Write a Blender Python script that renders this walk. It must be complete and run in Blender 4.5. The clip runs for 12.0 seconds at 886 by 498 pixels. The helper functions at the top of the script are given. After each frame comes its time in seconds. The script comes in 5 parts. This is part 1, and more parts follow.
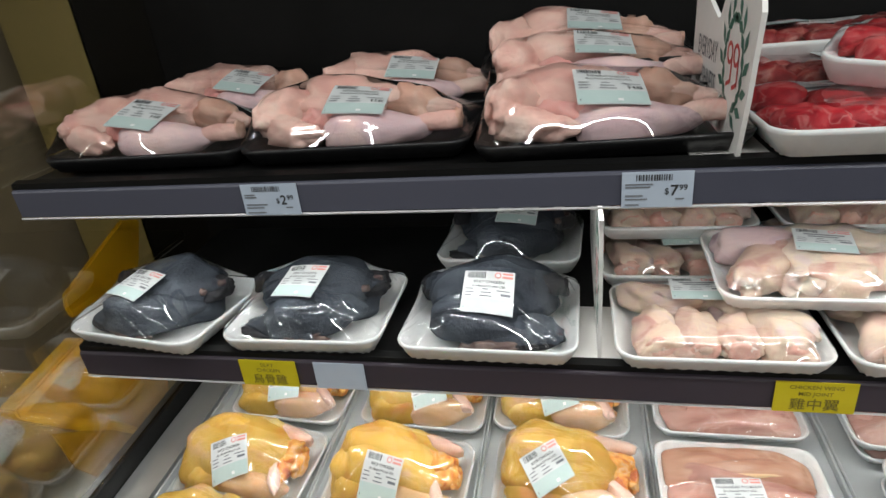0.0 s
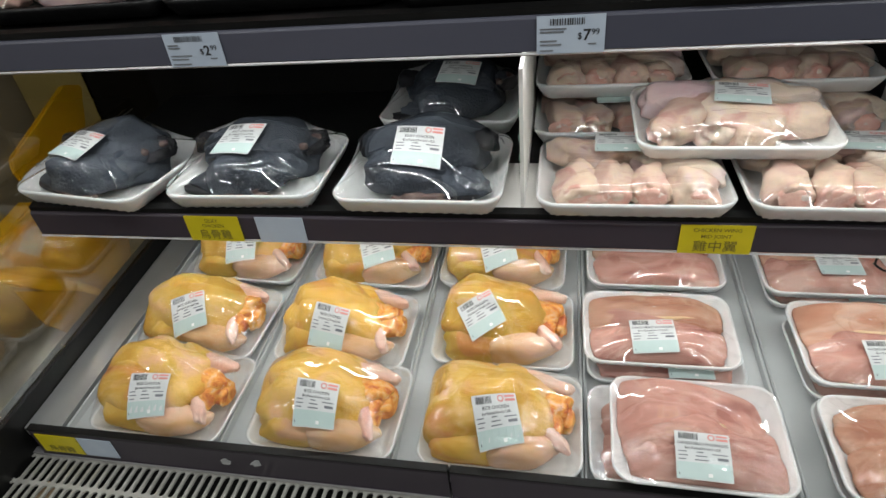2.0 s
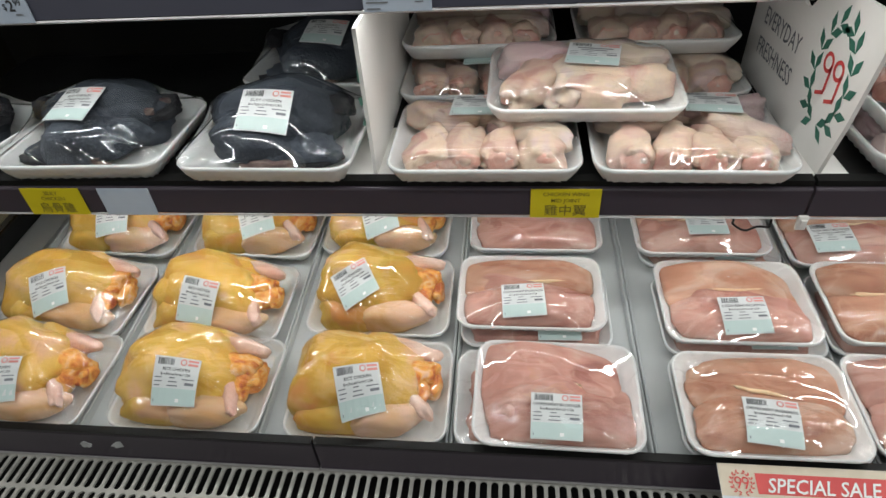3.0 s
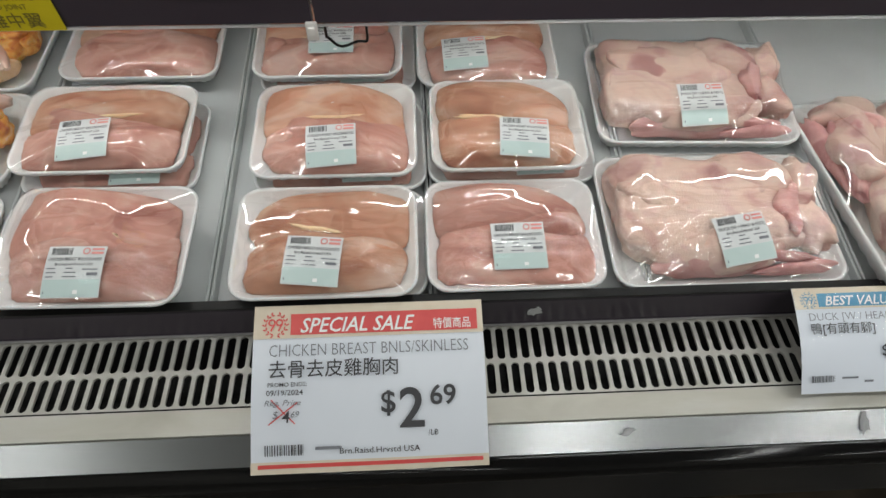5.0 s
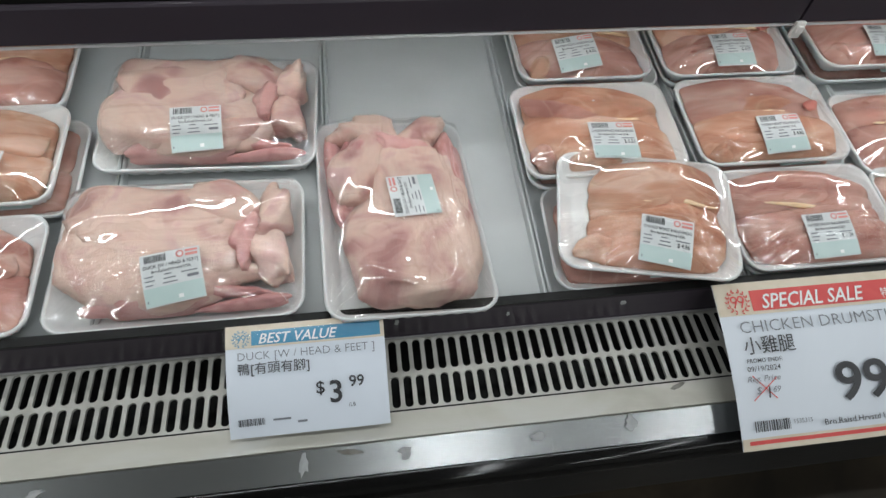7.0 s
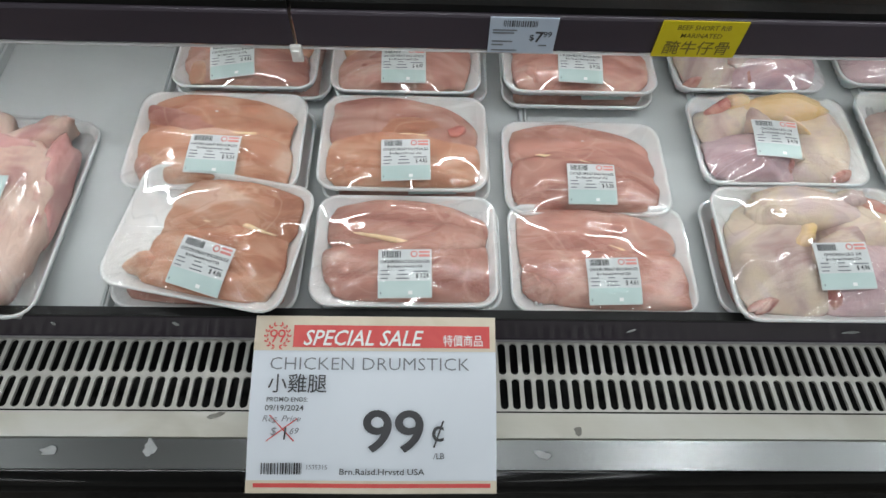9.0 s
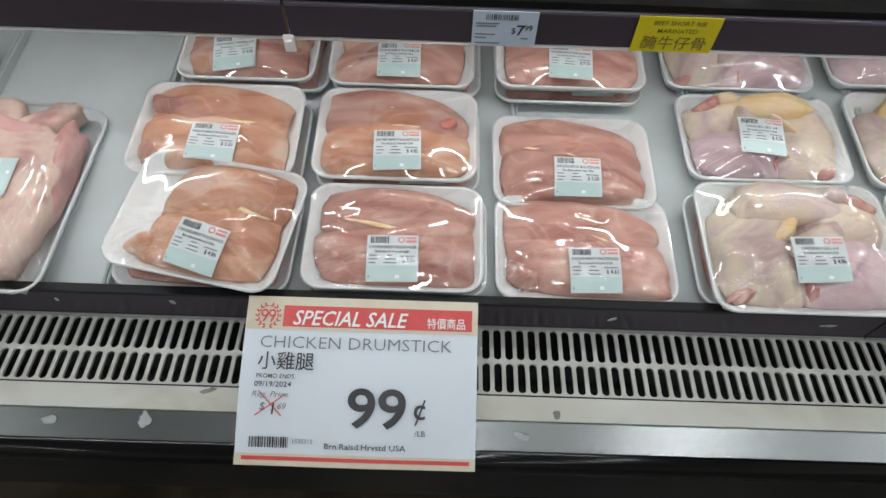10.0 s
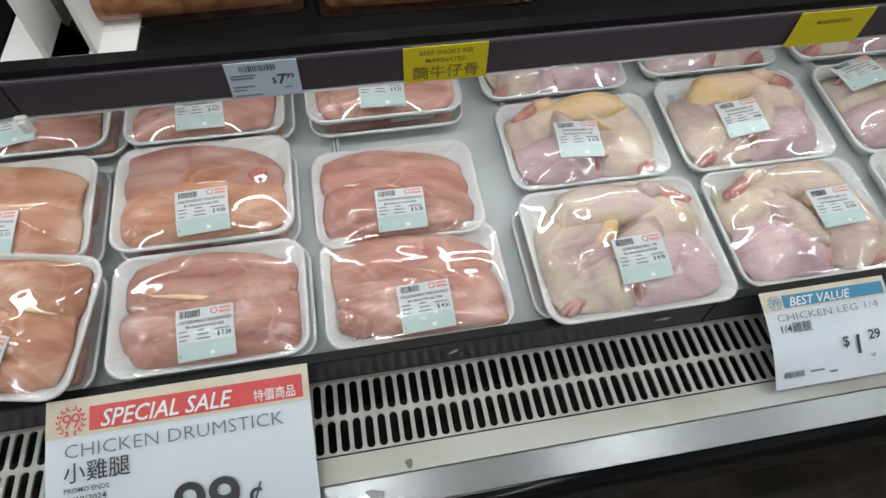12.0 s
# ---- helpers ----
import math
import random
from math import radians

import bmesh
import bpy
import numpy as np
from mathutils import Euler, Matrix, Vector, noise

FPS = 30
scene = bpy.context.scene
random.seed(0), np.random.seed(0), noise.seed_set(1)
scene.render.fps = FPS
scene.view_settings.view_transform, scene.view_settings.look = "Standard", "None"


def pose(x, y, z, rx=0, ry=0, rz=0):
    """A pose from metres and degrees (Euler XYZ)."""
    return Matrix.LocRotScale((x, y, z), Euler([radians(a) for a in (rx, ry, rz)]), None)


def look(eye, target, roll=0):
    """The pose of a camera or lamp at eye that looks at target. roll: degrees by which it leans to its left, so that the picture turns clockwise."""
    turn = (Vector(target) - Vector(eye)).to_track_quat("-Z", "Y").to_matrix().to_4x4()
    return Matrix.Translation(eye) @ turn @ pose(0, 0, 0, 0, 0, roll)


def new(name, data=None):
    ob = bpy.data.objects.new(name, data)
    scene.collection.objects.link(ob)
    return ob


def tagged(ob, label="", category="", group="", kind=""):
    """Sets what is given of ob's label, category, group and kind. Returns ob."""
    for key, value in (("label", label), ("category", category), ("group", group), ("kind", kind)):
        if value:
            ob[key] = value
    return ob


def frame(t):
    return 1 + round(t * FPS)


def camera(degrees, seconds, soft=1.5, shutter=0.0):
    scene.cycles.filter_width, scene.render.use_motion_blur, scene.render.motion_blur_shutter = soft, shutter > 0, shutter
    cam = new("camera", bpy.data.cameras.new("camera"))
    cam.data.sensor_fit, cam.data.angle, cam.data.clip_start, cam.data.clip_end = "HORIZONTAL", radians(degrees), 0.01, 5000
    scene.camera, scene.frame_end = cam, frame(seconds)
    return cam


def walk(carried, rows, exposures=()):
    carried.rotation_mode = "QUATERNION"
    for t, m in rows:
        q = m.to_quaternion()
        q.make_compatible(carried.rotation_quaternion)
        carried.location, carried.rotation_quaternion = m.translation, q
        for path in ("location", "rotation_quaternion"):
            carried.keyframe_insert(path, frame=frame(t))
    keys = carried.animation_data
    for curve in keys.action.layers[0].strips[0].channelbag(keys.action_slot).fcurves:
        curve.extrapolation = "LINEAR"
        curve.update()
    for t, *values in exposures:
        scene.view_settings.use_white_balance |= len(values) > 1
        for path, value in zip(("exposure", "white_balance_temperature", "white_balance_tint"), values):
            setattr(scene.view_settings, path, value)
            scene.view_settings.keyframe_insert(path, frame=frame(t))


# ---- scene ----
cam = camera(74.1, 12.0)
PATH = [
    (0, (0.257, 0.058, 1.314), (-0.178, 1.826, 0.487), -6.1),
    (0.5, (0.276, 0.042, 1.318), (-0.186, 1.791, 0.464), -6.5),
    (1, (0.287, 0.037, 1.313), (-0.177, 1.745, 0.383), -6.6),
    (1.5, (0.297, 0.027, 1.296), (-0.154, 1.666, 0.242), -6.8),
    (2, (0.323, 0.027, 1.287), (-0.061, 1.613, 0.131), -6.4),
    (2.5, (0.361, 0.044, 1.284), (0.076, 1.609, 0.071), -5.5),
    (4.5, (0.72, 0.077, 1.212), (0.678, 1.362, -0.321), -0.0),
    (5, (0.816, 0.123, 1.199), (0.897, 1.264, -0.442), 1.6),
    (5.5, (0.903, 0.187, 1.202), (1.055, 1.268, -0.474), 2.2),
    (6, (1.026, 0.175, 1.206), (1.228, 1.25, -0.468), 4.5),
    (6.5, (1.173, 0.116, 1.207), (1.399, 1.231, -0.437), 5.8),
    (7, (1.347, 0.134, 1.208), (1.584, 1.252, -0.433), 5.6),
    (7.5, (1.516, 0.162, 1.208), (1.766, 1.279, -0.432), 6.8),
    (9.5, (1.912, 0.131, 1.238), (1.922, 1.217, -0.441), 2.1),
    (10, (1.908, 0.119, 1.24), (1.916, 1.219, -0.43), 2.2),
    (10.5, (1.903, 0.124, 1.238), (1.924, 1.233, -0.426), 2.2),
    (11, (1.899, 0.132, 1.241), (1.968, 1.247, -0.418), 1.9),
    (11.5, (1.935, 0.146, 1.24), (2.116, 1.248, -0.42), 2.6),
    (12, (2.026, 0.166, 1.241), (2.276, 1.256, -0.417), 3.2),
]
walk(cam, [(t, look(eye, target, roll)) for t, eye, target, roll in PATH], [(0.0, 0.25, 6600, 10), (1.5, 0.14, 6600, 10), (2.5, -0.05, 6600, 10), (4.5, -0.24, 6650, 10), (5.5, -0.36, 6700, 10), (6.0, -0.37, 6400, 9), (7.5, -0.37, 6320, 9), (9.5, -0.29, 6320, 9), (12.0, -0.27, 6360, 9)])

# ---- world and lights ----
world = bpy.data.worlds.new("world")
scene.world = world
world.use_nodes = True
world.node_tree.nodes["Background"].inputs[0].default_value = (0.9, 0.95, 1.0, 1)
world.node_tree.nodes["Background"].inputs[1].default_value = 0.02


def strip_lamp(name, x, y, z, length, width, power, tilt=0.0, colour=(0.965, 1.0, 0.995)):
    data = bpy.data.lights.new(name, "AREA")
    data.shape, data.size, data.size_y = "RECTANGLE", length, width
    data.energy, data.color = power, colour
    ob = new(name, data)
    ob.matrix_basis = pose(x, y, z, tilt)
    return ob


CANOPY_POWER, CEILING_POWER, SHELF_POWER = 11.6, 18.0, 1.05
strip_lamp("canopy_strip_light", 1.5, 0.215, 1.835, 3.8, 0.018, CANOPY_POWER, 24)
for led_a, led_b in ((-0.33, 0.70), (0.76, 1.73), (1.79, 2.77), (2.83, 3.40)):
    strip_lamp("shelf_strip_light", (led_a + led_b) / 2, 0.675, 0.9075, led_b - led_a, 0.007, SHELF_POWER * (led_b - led_a))
    strip_lamp("shelf_strip_light", (led_a + led_b) / 2, 0.602, 1.1225, led_b - led_a, 0.007, 0.75 * SHELF_POWER * (led_b - led_a))
for row_y in (-1.6, -4.4):
    for col_x in (-3.80, -1.95, 1.75, 3.60, 5.45):
        strip_lamp("ceiling_tube_light", col_x, row_y, 3.36, 0.05, 2.4, CEILING_POWER)

# ---- materials ----


def node_material(name):
    m = bpy.data.materials.new(name)
    m.use_nodes = True
    return m, m.node_tree.nodes, m.node_tree.links, m.node_tree.nodes["Principled BSDF"]


def mixed(name, stops, scale=20.0, detail=4.0, rough=0.5, metal=0.0, bump=0.15, bump_scale=120.0, bump_dist=0.002,
          sss=0.0, sss_radius=(0.01, 0.004, 0.003), spec=0.5, vary=0.0, warp=0.6, stretch=(1, 1, 1), coat=0.0, vein=None, vein_scale=14.0, vein_width=0.035, fibre=0.0):
    """A surface that blends between the colours of stops by noise, with fine relief; vary: spread of brightness between objects."""
    m, n, l, b = node_material(name)
    tc, mp = n.new("ShaderNodeTexCoord"), n.new("ShaderNodeMapping")
    mp.inputs["Scale"].default_value = stretch
    l.new(tc.outputs["Object"], mp.inputs["Vector"])
    a = n.new("ShaderNodeTexNoise")
    a.inputs["Scale"].default_value, a.inputs["Detail"].default_value, a.inputs["Distortion"].default_value = scale, detail, warp
    l.new(mp.outputs["Vector"], a.inputs["Vector"])
    info = n.new("ShaderNodeObjectInfo")
    shift = n.new("ShaderNodeVectorMath")
    shift.operation = "ADD"
    spread = n.new("ShaderNodeVectorMath")
    spread.operation = "SCALE"
    spread.inputs[0].default_value = (3.1, 5.3, 7.7)
    l.new(info.outputs["Random"], spread.inputs["Scale"])
    l.new(tc.outputs["Object"], shift.inputs[0])
    l.new(spread.outputs[0], shift.inputs[1])
    l.new(shift.outputs[0], mp.inputs["Vector"])
    ramp = n.new("ShaderNodeValToRGB")
    els = ramp.color_ramp.elements
    lo, hi = 0.32, 0.68
    for i, c in enumerate(stops):
        at = lo + (hi - lo) * i / max(1, len(stops) - 1)
        e = els[i] if i < 2 else els.new(at)
        e.position, e.color = at, (*c, 1)
    l.new(a.outputs["Fac"], ramp.inputs["Fac"])
    hsv = n.new("ShaderNodeHueSaturation")
    ma = n.new("ShaderNodeMapRange")
    ma.inputs["To Min"].default_value, ma.inputs["To Max"].default_value = 1 - vary, 1 + vary
    l.new(info.outputs["Random"], ma.inputs["Value"])
    l.new(ma.outputs["Result"], hsv.inputs["Value"])
    l.new(ramp.outputs["Color"], hsv.inputs["Color"])
    colour = hsv.outputs["Color"]
    if fibre:
        fb, fm = n.new("ShaderNodeTexNoise"), n.new("ShaderNodeMapping")
        fm.inputs["Scale"].default_value = (0.25, 1.3, 1.0)
        fm.inputs["Rotation"].default_value = (0, 0, 0.25)
        fb.inputs["Scale"].default_value, fb.inputs["Detail"].default_value = 230.0, 3.0
        l.new(shift.outputs[0], fm.inputs["Vector"])
        l.new(fm.outputs[0], fb.inputs["Vector"])
        fr, mul = n.new("ShaderNodeMapRange"), n.new("ShaderNodeVectorMath")
        fr.inputs["From Min"].default_value, fr.inputs["From Max"].default_value = 0.3, 0.7
        fr.inputs["To Min"].default_value, fr.inputs["To Max"].default_value = 1 - fibre, 1 + fibre
        mul.operation = "SCALE"
        l.new(fb.outputs["Fac"], fr.inputs["Value"])
        l.new(colour, mul.inputs[0])
        l.new(fr.outputs[0], mul.inputs["Scale"])
        colour = mul.outputs[0]
    if vein:
        vn, vs, va, vr, vx = n.new("ShaderNodeTexNoise"), n.new("ShaderNodeMath"), n.new("ShaderNodeMath"), n.new("ShaderNodeMapRange"), n.new("ShaderNodeMix")
        vn.inputs["Scale"].default_value, vn.inputs["Detail"].default_value, vn.inputs["Distortion"].default_value = vein_scale, 3.0, 0.8
        l.new(shift.outputs[0], vn.inputs["Vector"])
        vs.operation, vs.inputs[1].default_value = "SUBTRACT", 0.5
        va.operation = "ABSOLUTE"
        l.new(vn.outputs["Fac"], vs.inputs[0])
        l.new(vs.outputs[0], va.inputs[0])
        vr.inputs["From Min"].default_value, vr.inputs["From Max"].default_value = 0.0, vein_width
        vr.inputs["To Min"].default_value, vr.inputs["To Max"].default_value = 0.26, 0.0
        l.new(va.outputs[0], vr.inputs["Value"])
        vx.data_type = "RGBA"
        vx.inputs[7].default_value = (*vein, 1)
        l.new(vr.outputs[0], vx.inputs[0])
        l.new(colour, vx.inputs[6])
        colour = vx.outputs[2]
    l.new(colour, b.inputs["Base Color"])
    b.inputs["Roughness"].default_value, b.inputs["Metallic"].default_value = rough, metal
    b.inputs["Specular IOR Level"].default_value = spec
    b.inputs["Subsurface Weight"].default_value = sss
    b.inputs["Subsurface Radius"].default_value = sss_radius
    b.inputs["Subsurface Scale"].default_value = 1.0
    b.inputs["Coat Weight"].default_value = coat
    if bump:
        f, bp = n.new("ShaderNodeTexNoise"), n.new("ShaderNodeBump")
        f.inputs["Scale"].default_value, f.inputs["Detail"].default_value = bump_scale, 5.0
        l.new(mp.outputs["Vector"], f.inputs["Vector"])
        bp.inputs["Strength"].default_value, bp.inputs["Distance"].default_value = bump, bump_dist
        l.new(f.outputs["Fac"], bp.inputs["Height"])
        l.new(bp.outputs["Normal"], b.inputs["Normal"])
    return m


def flesh(name, stops, **k):
    base = dict(scale=22, rough=0.6, spec=0.25, bump=0.5, bump_scale=160, bump_dist=0.002, sss=0.12, vary=0.08, warp=1.2, fibre=0.04)
    base.update(k)
    return mixed(name, stops, **base)


M = {}
M["foam"] = mixed("white_foam", [(0.64, 0.65, 0.645), (0.70, 0.71, 0.705)], 60, rough=0.55, bump=0.12, bump_scale=900, bump_dist=0.0006, sss=0.05)
M["black_tray"] = mixed("black_tray", [(0.008, 0.008, 0.009), (0.014, 0.014, 0.015)], 60, rough=0.35, bump=0.1, bump_scale=700, bump_dist=0.0005)
M["breast"] = flesh("raw_breast", vein=(0.72, 0.55, 0.46), vein_scale=8.0, vein_width=0.014, fibre=0.05, stops=[(0.33, 0.155, 0.128), (0.44, 0.235, 0.193), (0.50, 0.295, 0.245), (0.56, 0.385, 0.33)], scale=15, stretch=(0.6, 1.4, 1), bump=0.2, vary=0.12, sss=0.2)
M["breast_tan"] = flesh("raw_breast_tan", vein=(0.74, 0.58, 0.44), vein_scale=8.0, vein_width=0.014, fibre=0.05, stops=[(0.37, 0.175, 0.118), (0.46, 0.245, 0.165), (0.52, 0.315, 0.225), (0.58, 0.41, 0.33)], scale=15, stretch=(0.6, 1.4, 1), bump=0.2, vary=0.12, sss=0.2)
M["fat"] = flesh("pale_fat", [(0.74, 0.56, 0.34), (0.80, 0.66, 0.46)], scale=60)
M["blood"] = flesh("red_spot", [(0.50, 0.15, 0.12), (0.56, 0.24, 0.20)], scale=60)
M["yellow_skin"] = flesh("yellow_skin", [(0.58, 0.28, 0.10), (0.55, 0.335, 0.065), (0.61, 0.40, 0.090), (0.65, 0.44, 0.14), (0.66, 0.42, 0.26)], scale=11, bump=0.28, bump_scale=420, sss=0.22, vein=(0.68, 0.47, 0.30), vein_scale=12.0, vein_width=0.03)
M["yellow_leg"] = flesh("yellow_leg", [(0.60, 0.36, 0.16), (0.66, 0.45, 0.28), (0.68, 0.47, 0.36)], scale=14, bump=0.28, bump_scale=420, sss=0.22)
M["orange_fold"] = flesh("orange_fold", [(0.45, 0.13, 0.06), (0.66, 0.27, 0.07), (0.74, 0.42, 0.12), (0.72, 0.50, 0.36)], scale=60)
M["pale_skin"] = flesh("pale_pink_skin", [(0.62, 0.40, 0.33), (0.70, 0.50, 0.42), (0.74, 0.58, 0.50)], scale=16, bump=0.5, bump_scale=420)
M["duck_skin"] = flesh("duck_skin", [(0.40, 0.225, 0.21), (0.54, 0.365, 0.325), (0.61, 0.46, 0.39), (0.63, 0.49, 0.42), (0.57, 0.39, 0.37)], scale=14, bump=0.4, bump_scale=420, vein=(0.48, 0.31, 0.27), vein_scale=11.0, vein_width=0.016)
M["duck_pink"] = flesh("duck_pink", [(0.44, 0.23, 0.22), (0.54, 0.33, 0.31), (0.60, 0.41, 0.37)], scale=18, bump=0.4, bump_scale=420)
M["duck_red"] = flesh("duck_red", [(0.40, 0.19, 0.19), (0.54, 0.32, 0.30)], scale=40)
M["leg_skin"] = flesh("leg_skin", [(0.42, 0.31, 0.29), (0.53, 0.43, 0.38), (0.60, 0.51, 0.40), (0.56, 0.46, 0.44)], scale=15, bump=0.4, bump_scale=420, vein=(0.46, 0.29, 0.27), vein_scale=14.0, vein_width=0.018)
M["leg_yellow"] = flesh("leg_yellow", [(0.62, 0.44, 0.20), (0.68, 0.52, 0.34), (0.66, 0.50, 0.42)], scale=16)
M["leg_purple"] = flesh("leg_purple", [(0.44, 0.31, 0.33), (0.54, 0.41, 0.42), (0.60, 0.47, 0.45)], scale=14, bump=0.4, bump_scale=420, vein=(0.40, 0.24, 0.25), vein_scale=16.0, vein_width=0.018)
M["leg_red"] = flesh("leg_red", [(0.36, 0.14, 0.14), (0.48, 0.26, 0.22), (0.56, 0.38, 0.33)], scale=40)
M["wing_skin"] = flesh("wing_skin", [(0.46, 0.27, 0.23), (0.56, 0.40, 0.34), (0.61, 0.49, 0.38), (0.56, 0.44, 0.42)], scale=20, vein=(0.66, 0.54, 0.34), vein_scale=24.0, vein_width=0.025, bump=0.5, bump_scale=300)
M["pale_bone"] = flesh("pale_bone", [(0.66, 0.56, 0.50), (0.74, 0.66, 0.60)], scale=60)
M["wing_end"] = flesh("wing_cut_end", [(0.58, 0.30, 0.25), (0.68, 0.46, 0.38)], scale=60)
M["black_skin"] = flesh("black_skin", [(0.024, 0.029, 0.037), (0.055, 0.065, 0.082), (0.095, 0.108, 0.128)], scale=14, sss=0.0, bump=0.8, bump_scale=260, bump_dist=0.003)
M["black_dark"] = flesh("black_claw", [(0.008, 0.008, 0.010), (0.03, 0.03, 0.035)], scale=30, sss=0.0)
M["black_pink"] = flesh("black_bird_cut", [(0.08, 0.045, 0.045), (0.24, 0.18, 0.155)], scale=60)
M["stew_skin"] = flesh("stewing_skin", [(0.64, 0.38, 0.33), (0.74, 0.50, 0.43), (0.76, 0.58, 0.50)], scale=14, bump=0.6, bump_scale=300, vein=(0.62, 0.30, 0.27), vein_scale=16.0, vein_width=0.03, sss=0.06)
M["stew_fold"] = flesh("stewing_fold", [(0.58, 0.27, 0.25), (0.68, 0.40, 0.36)], scale=40)
M["stew_leg"] = flesh("stewing_leg", [(0.50, 0.36, 0.38), (0.60, 0.45, 0.46), (0.68, 0.52, 0.49)], scale=16, bump=0.4, bump_scale=380)
M["stew_tan"] = flesh("stewing_tan", [(0.56, 0.33, 0.25), (0.66, 0.45, 0.36)], scale=30)
M["beef"] = flesh("red_beef", [(0.28, 0.012, 0.02), (0.46, 0.03, 0.04), (0.56, 0.10, 0.10)], scale=40, rough=0.45, vein=(0.72, 0.48, 0.44), vein_scale=30.0, vein_width=0.03)
M["beef_dark"] = flesh("dark_beef", [(0.16, 0.02, 0.022), (0.26, 0.035, 0.035), (0.36, 0.11, 0.09)], scale=40, rough=0.45, vein=(0.66, 0.44, 0.38), vein_scale=30.0, vein_width=0.035)
M["marinade"] = flesh("marinated_meat", [(0.10, 0.035, 0.015), (0.24, 0.10, 0.04), (0.32, 0.17, 0.08)], scale=40, rough=0.3)
M["paper"] = mixed("label_paper", [(0.60, 0.62, 0.62), (0.65, 0.67, 0.67)], 30, rough=0.35, bump=0.0)
M["teal"] = mixed("label_teal", [(0.46, 0.58, 0.56), (0.50, 0.61, 0.59)], 30, rough=0.35, bump=0.0)
M["ink"] = mixed("black_ink", [(0.03, 0.03, 0.035), (0.05, 0.05, 0.055)], 30, rough=0.5, bump=0.0)
M["grey_ink"] = mixed("grey_ink", [(0.16, 0.17, 0.19), (0.20, 0.21, 0.23)], 30, rough=0.5, bump=0.0)
M["red_ink"] = mixed("red_ink", [(0.62, 0.06, 0.06), (0.68, 0.09, 0.08)], 30, rough=0.45, bump=0.0)
M["pink_ink"] = mixed("faded_red_ink", [(0.70, 0.25, 0.23), (0.74, 0.32, 0.29)], 30, rough=0.45, bump=0.0)
M["white_ink"] = mixed("white_ink", [(0.80, 0.80, 0.79), (0.84, 0.84, 0.83)], 30, rough=0.45, bump=0.0)
M["blue_ink"] = mixed("blue_ink", [(0.05, 0.24, 0.40), (0.07, 0.28, 0.44)], 30, rough=0.45, bump=0.0)
M["green_ink"] = mixed("green_ink", [(0.03, 0.14, 0.10), (0.04, 0.17, 0.12)], 30, rough=0.45, bump=0.0)
M["olive_ink"] = mixed("olive_ink", [(0.17, 0.14, 0.02), (0.21, 0.17, 0.03)], 30, rough=0.45, bump=0.0)
M["sign_paper"] = mixed("sign_paper", [(0.65, 0.69, 0.75), (0.71, 0.75, 0.81)], 6, rough=0.42, bump=0.1, bump_scale=30, bump_dist=0.002)
M["kraft"] = mixed("cream_band", [(0.64, 0.55, 0.42), (0.70, 0.62, 0.50)], 40, rough=0.5, bump=0.0)
M["yellow_tag"] = mixed("yellow_tag", [(0.58, 0.48, 0.01), (0.64, 0.53, 0.015)], 30, rough=0.4, bump=0.0)
M["blue_tag"] = mixed("pale_blue_tag", [(0.45, 0.52, 0.62), (0.50, 0.57, 0.66)], 30, rough=0.4, bump=0.0)
M["rail"] = mixed("plum_grey_rail", [(0.036, 0.028, 0.038), (0.050, 0.039, 0.052)], 5, rough=0.38, bump=0.08, bump_scale=60, stretch=(0.3, 1, 1))
M["rail_up"] = mixed("grey_rail", [(0.066, 0.068, 0.094), (0.085, 0.087, 0.116)], 5, rough=0.35, bump=0.08, bump_scale=60, stretch=(0.3, 1, 1))
M["chrome"] = mixed("dull_bright_edge", [(0.42, 0.41, 0.42), (0.52, 0.51, 0.52)], 30, rough=0.35, metal=0.6, bump=0.0)
M["black"] = mixed("black_enamel", [(0.004, 0.004, 0.004), (0.009, 0.009, 0.009)], 8, spec=0.25, rough=0.34, bump=0.06, bump_scale=200)
M["black_wall"] = mixed("black_back_wall", [(0.0015, 0.0015, 0.0015), (0.004, 0.004, 0.004)], 8, spec=0.15, rough=0.5, bump=0.15, bump_scale=40)
M["rubber"] = mixed("black_bumper", [(0.004, 0.004, 0.004), (0.009, 0.009, 0.009)], 12, rough=0.13, spec=0.35, bump=0.08, bump_scale=25, stretch=(0.2, 1, 1))
# near-black base holds the shade inside the duct and kick recess
M["recess_shade"] = mixed("recess_shade_black", [(0.002, 0.002, 0.002), (0.010, 0.010, 0.009)], 14, rough=0.7, bump=0.2)
M["deck"] = mixed("painted_deck_steel", [(0.46, 0.48, 0.48), (0.52, 0.54, 0.54)], 7, rough=0.33, metal=0.0, bump=0.06, bump_scale=90, vary=0.03)
M["steel"] = mixed("brushed_steel", [(0.40, 0.415, 0.42), (0.50, 0.515, 0.52)], 9, rough=0.27, metal=1.0, bump=0.08, bump_scale=260, stretch=(0.05, 1, 1))
M["end_steel"] = mixed("satin_end_steel", [(0.40, 0.41, 0.41), (0.52, 0.53, 0.52)], 9, rough=0.32, metal=0.6, bump=0.08, bump_scale=200, stretch=(1, 0.1, 1))
M["cream_steel"] = mixed("worn_cream_steel", [(0.55, 0.53, 0.46), (0.64, 0.62, 0.55), (0.70, 0.69, 0.65)], 14, rough=0.36, metal=0.55, bump=0.12, bump_scale=120, stretch=(0.5, 1, 1))
M["grille"] = mixed("grille_steel", [(0.46, 0.45, 0.41), (0.60, 0.59, 0.55)], 30, rough=0.4, metal=0.35, bump=0.1, bump_scale=200)
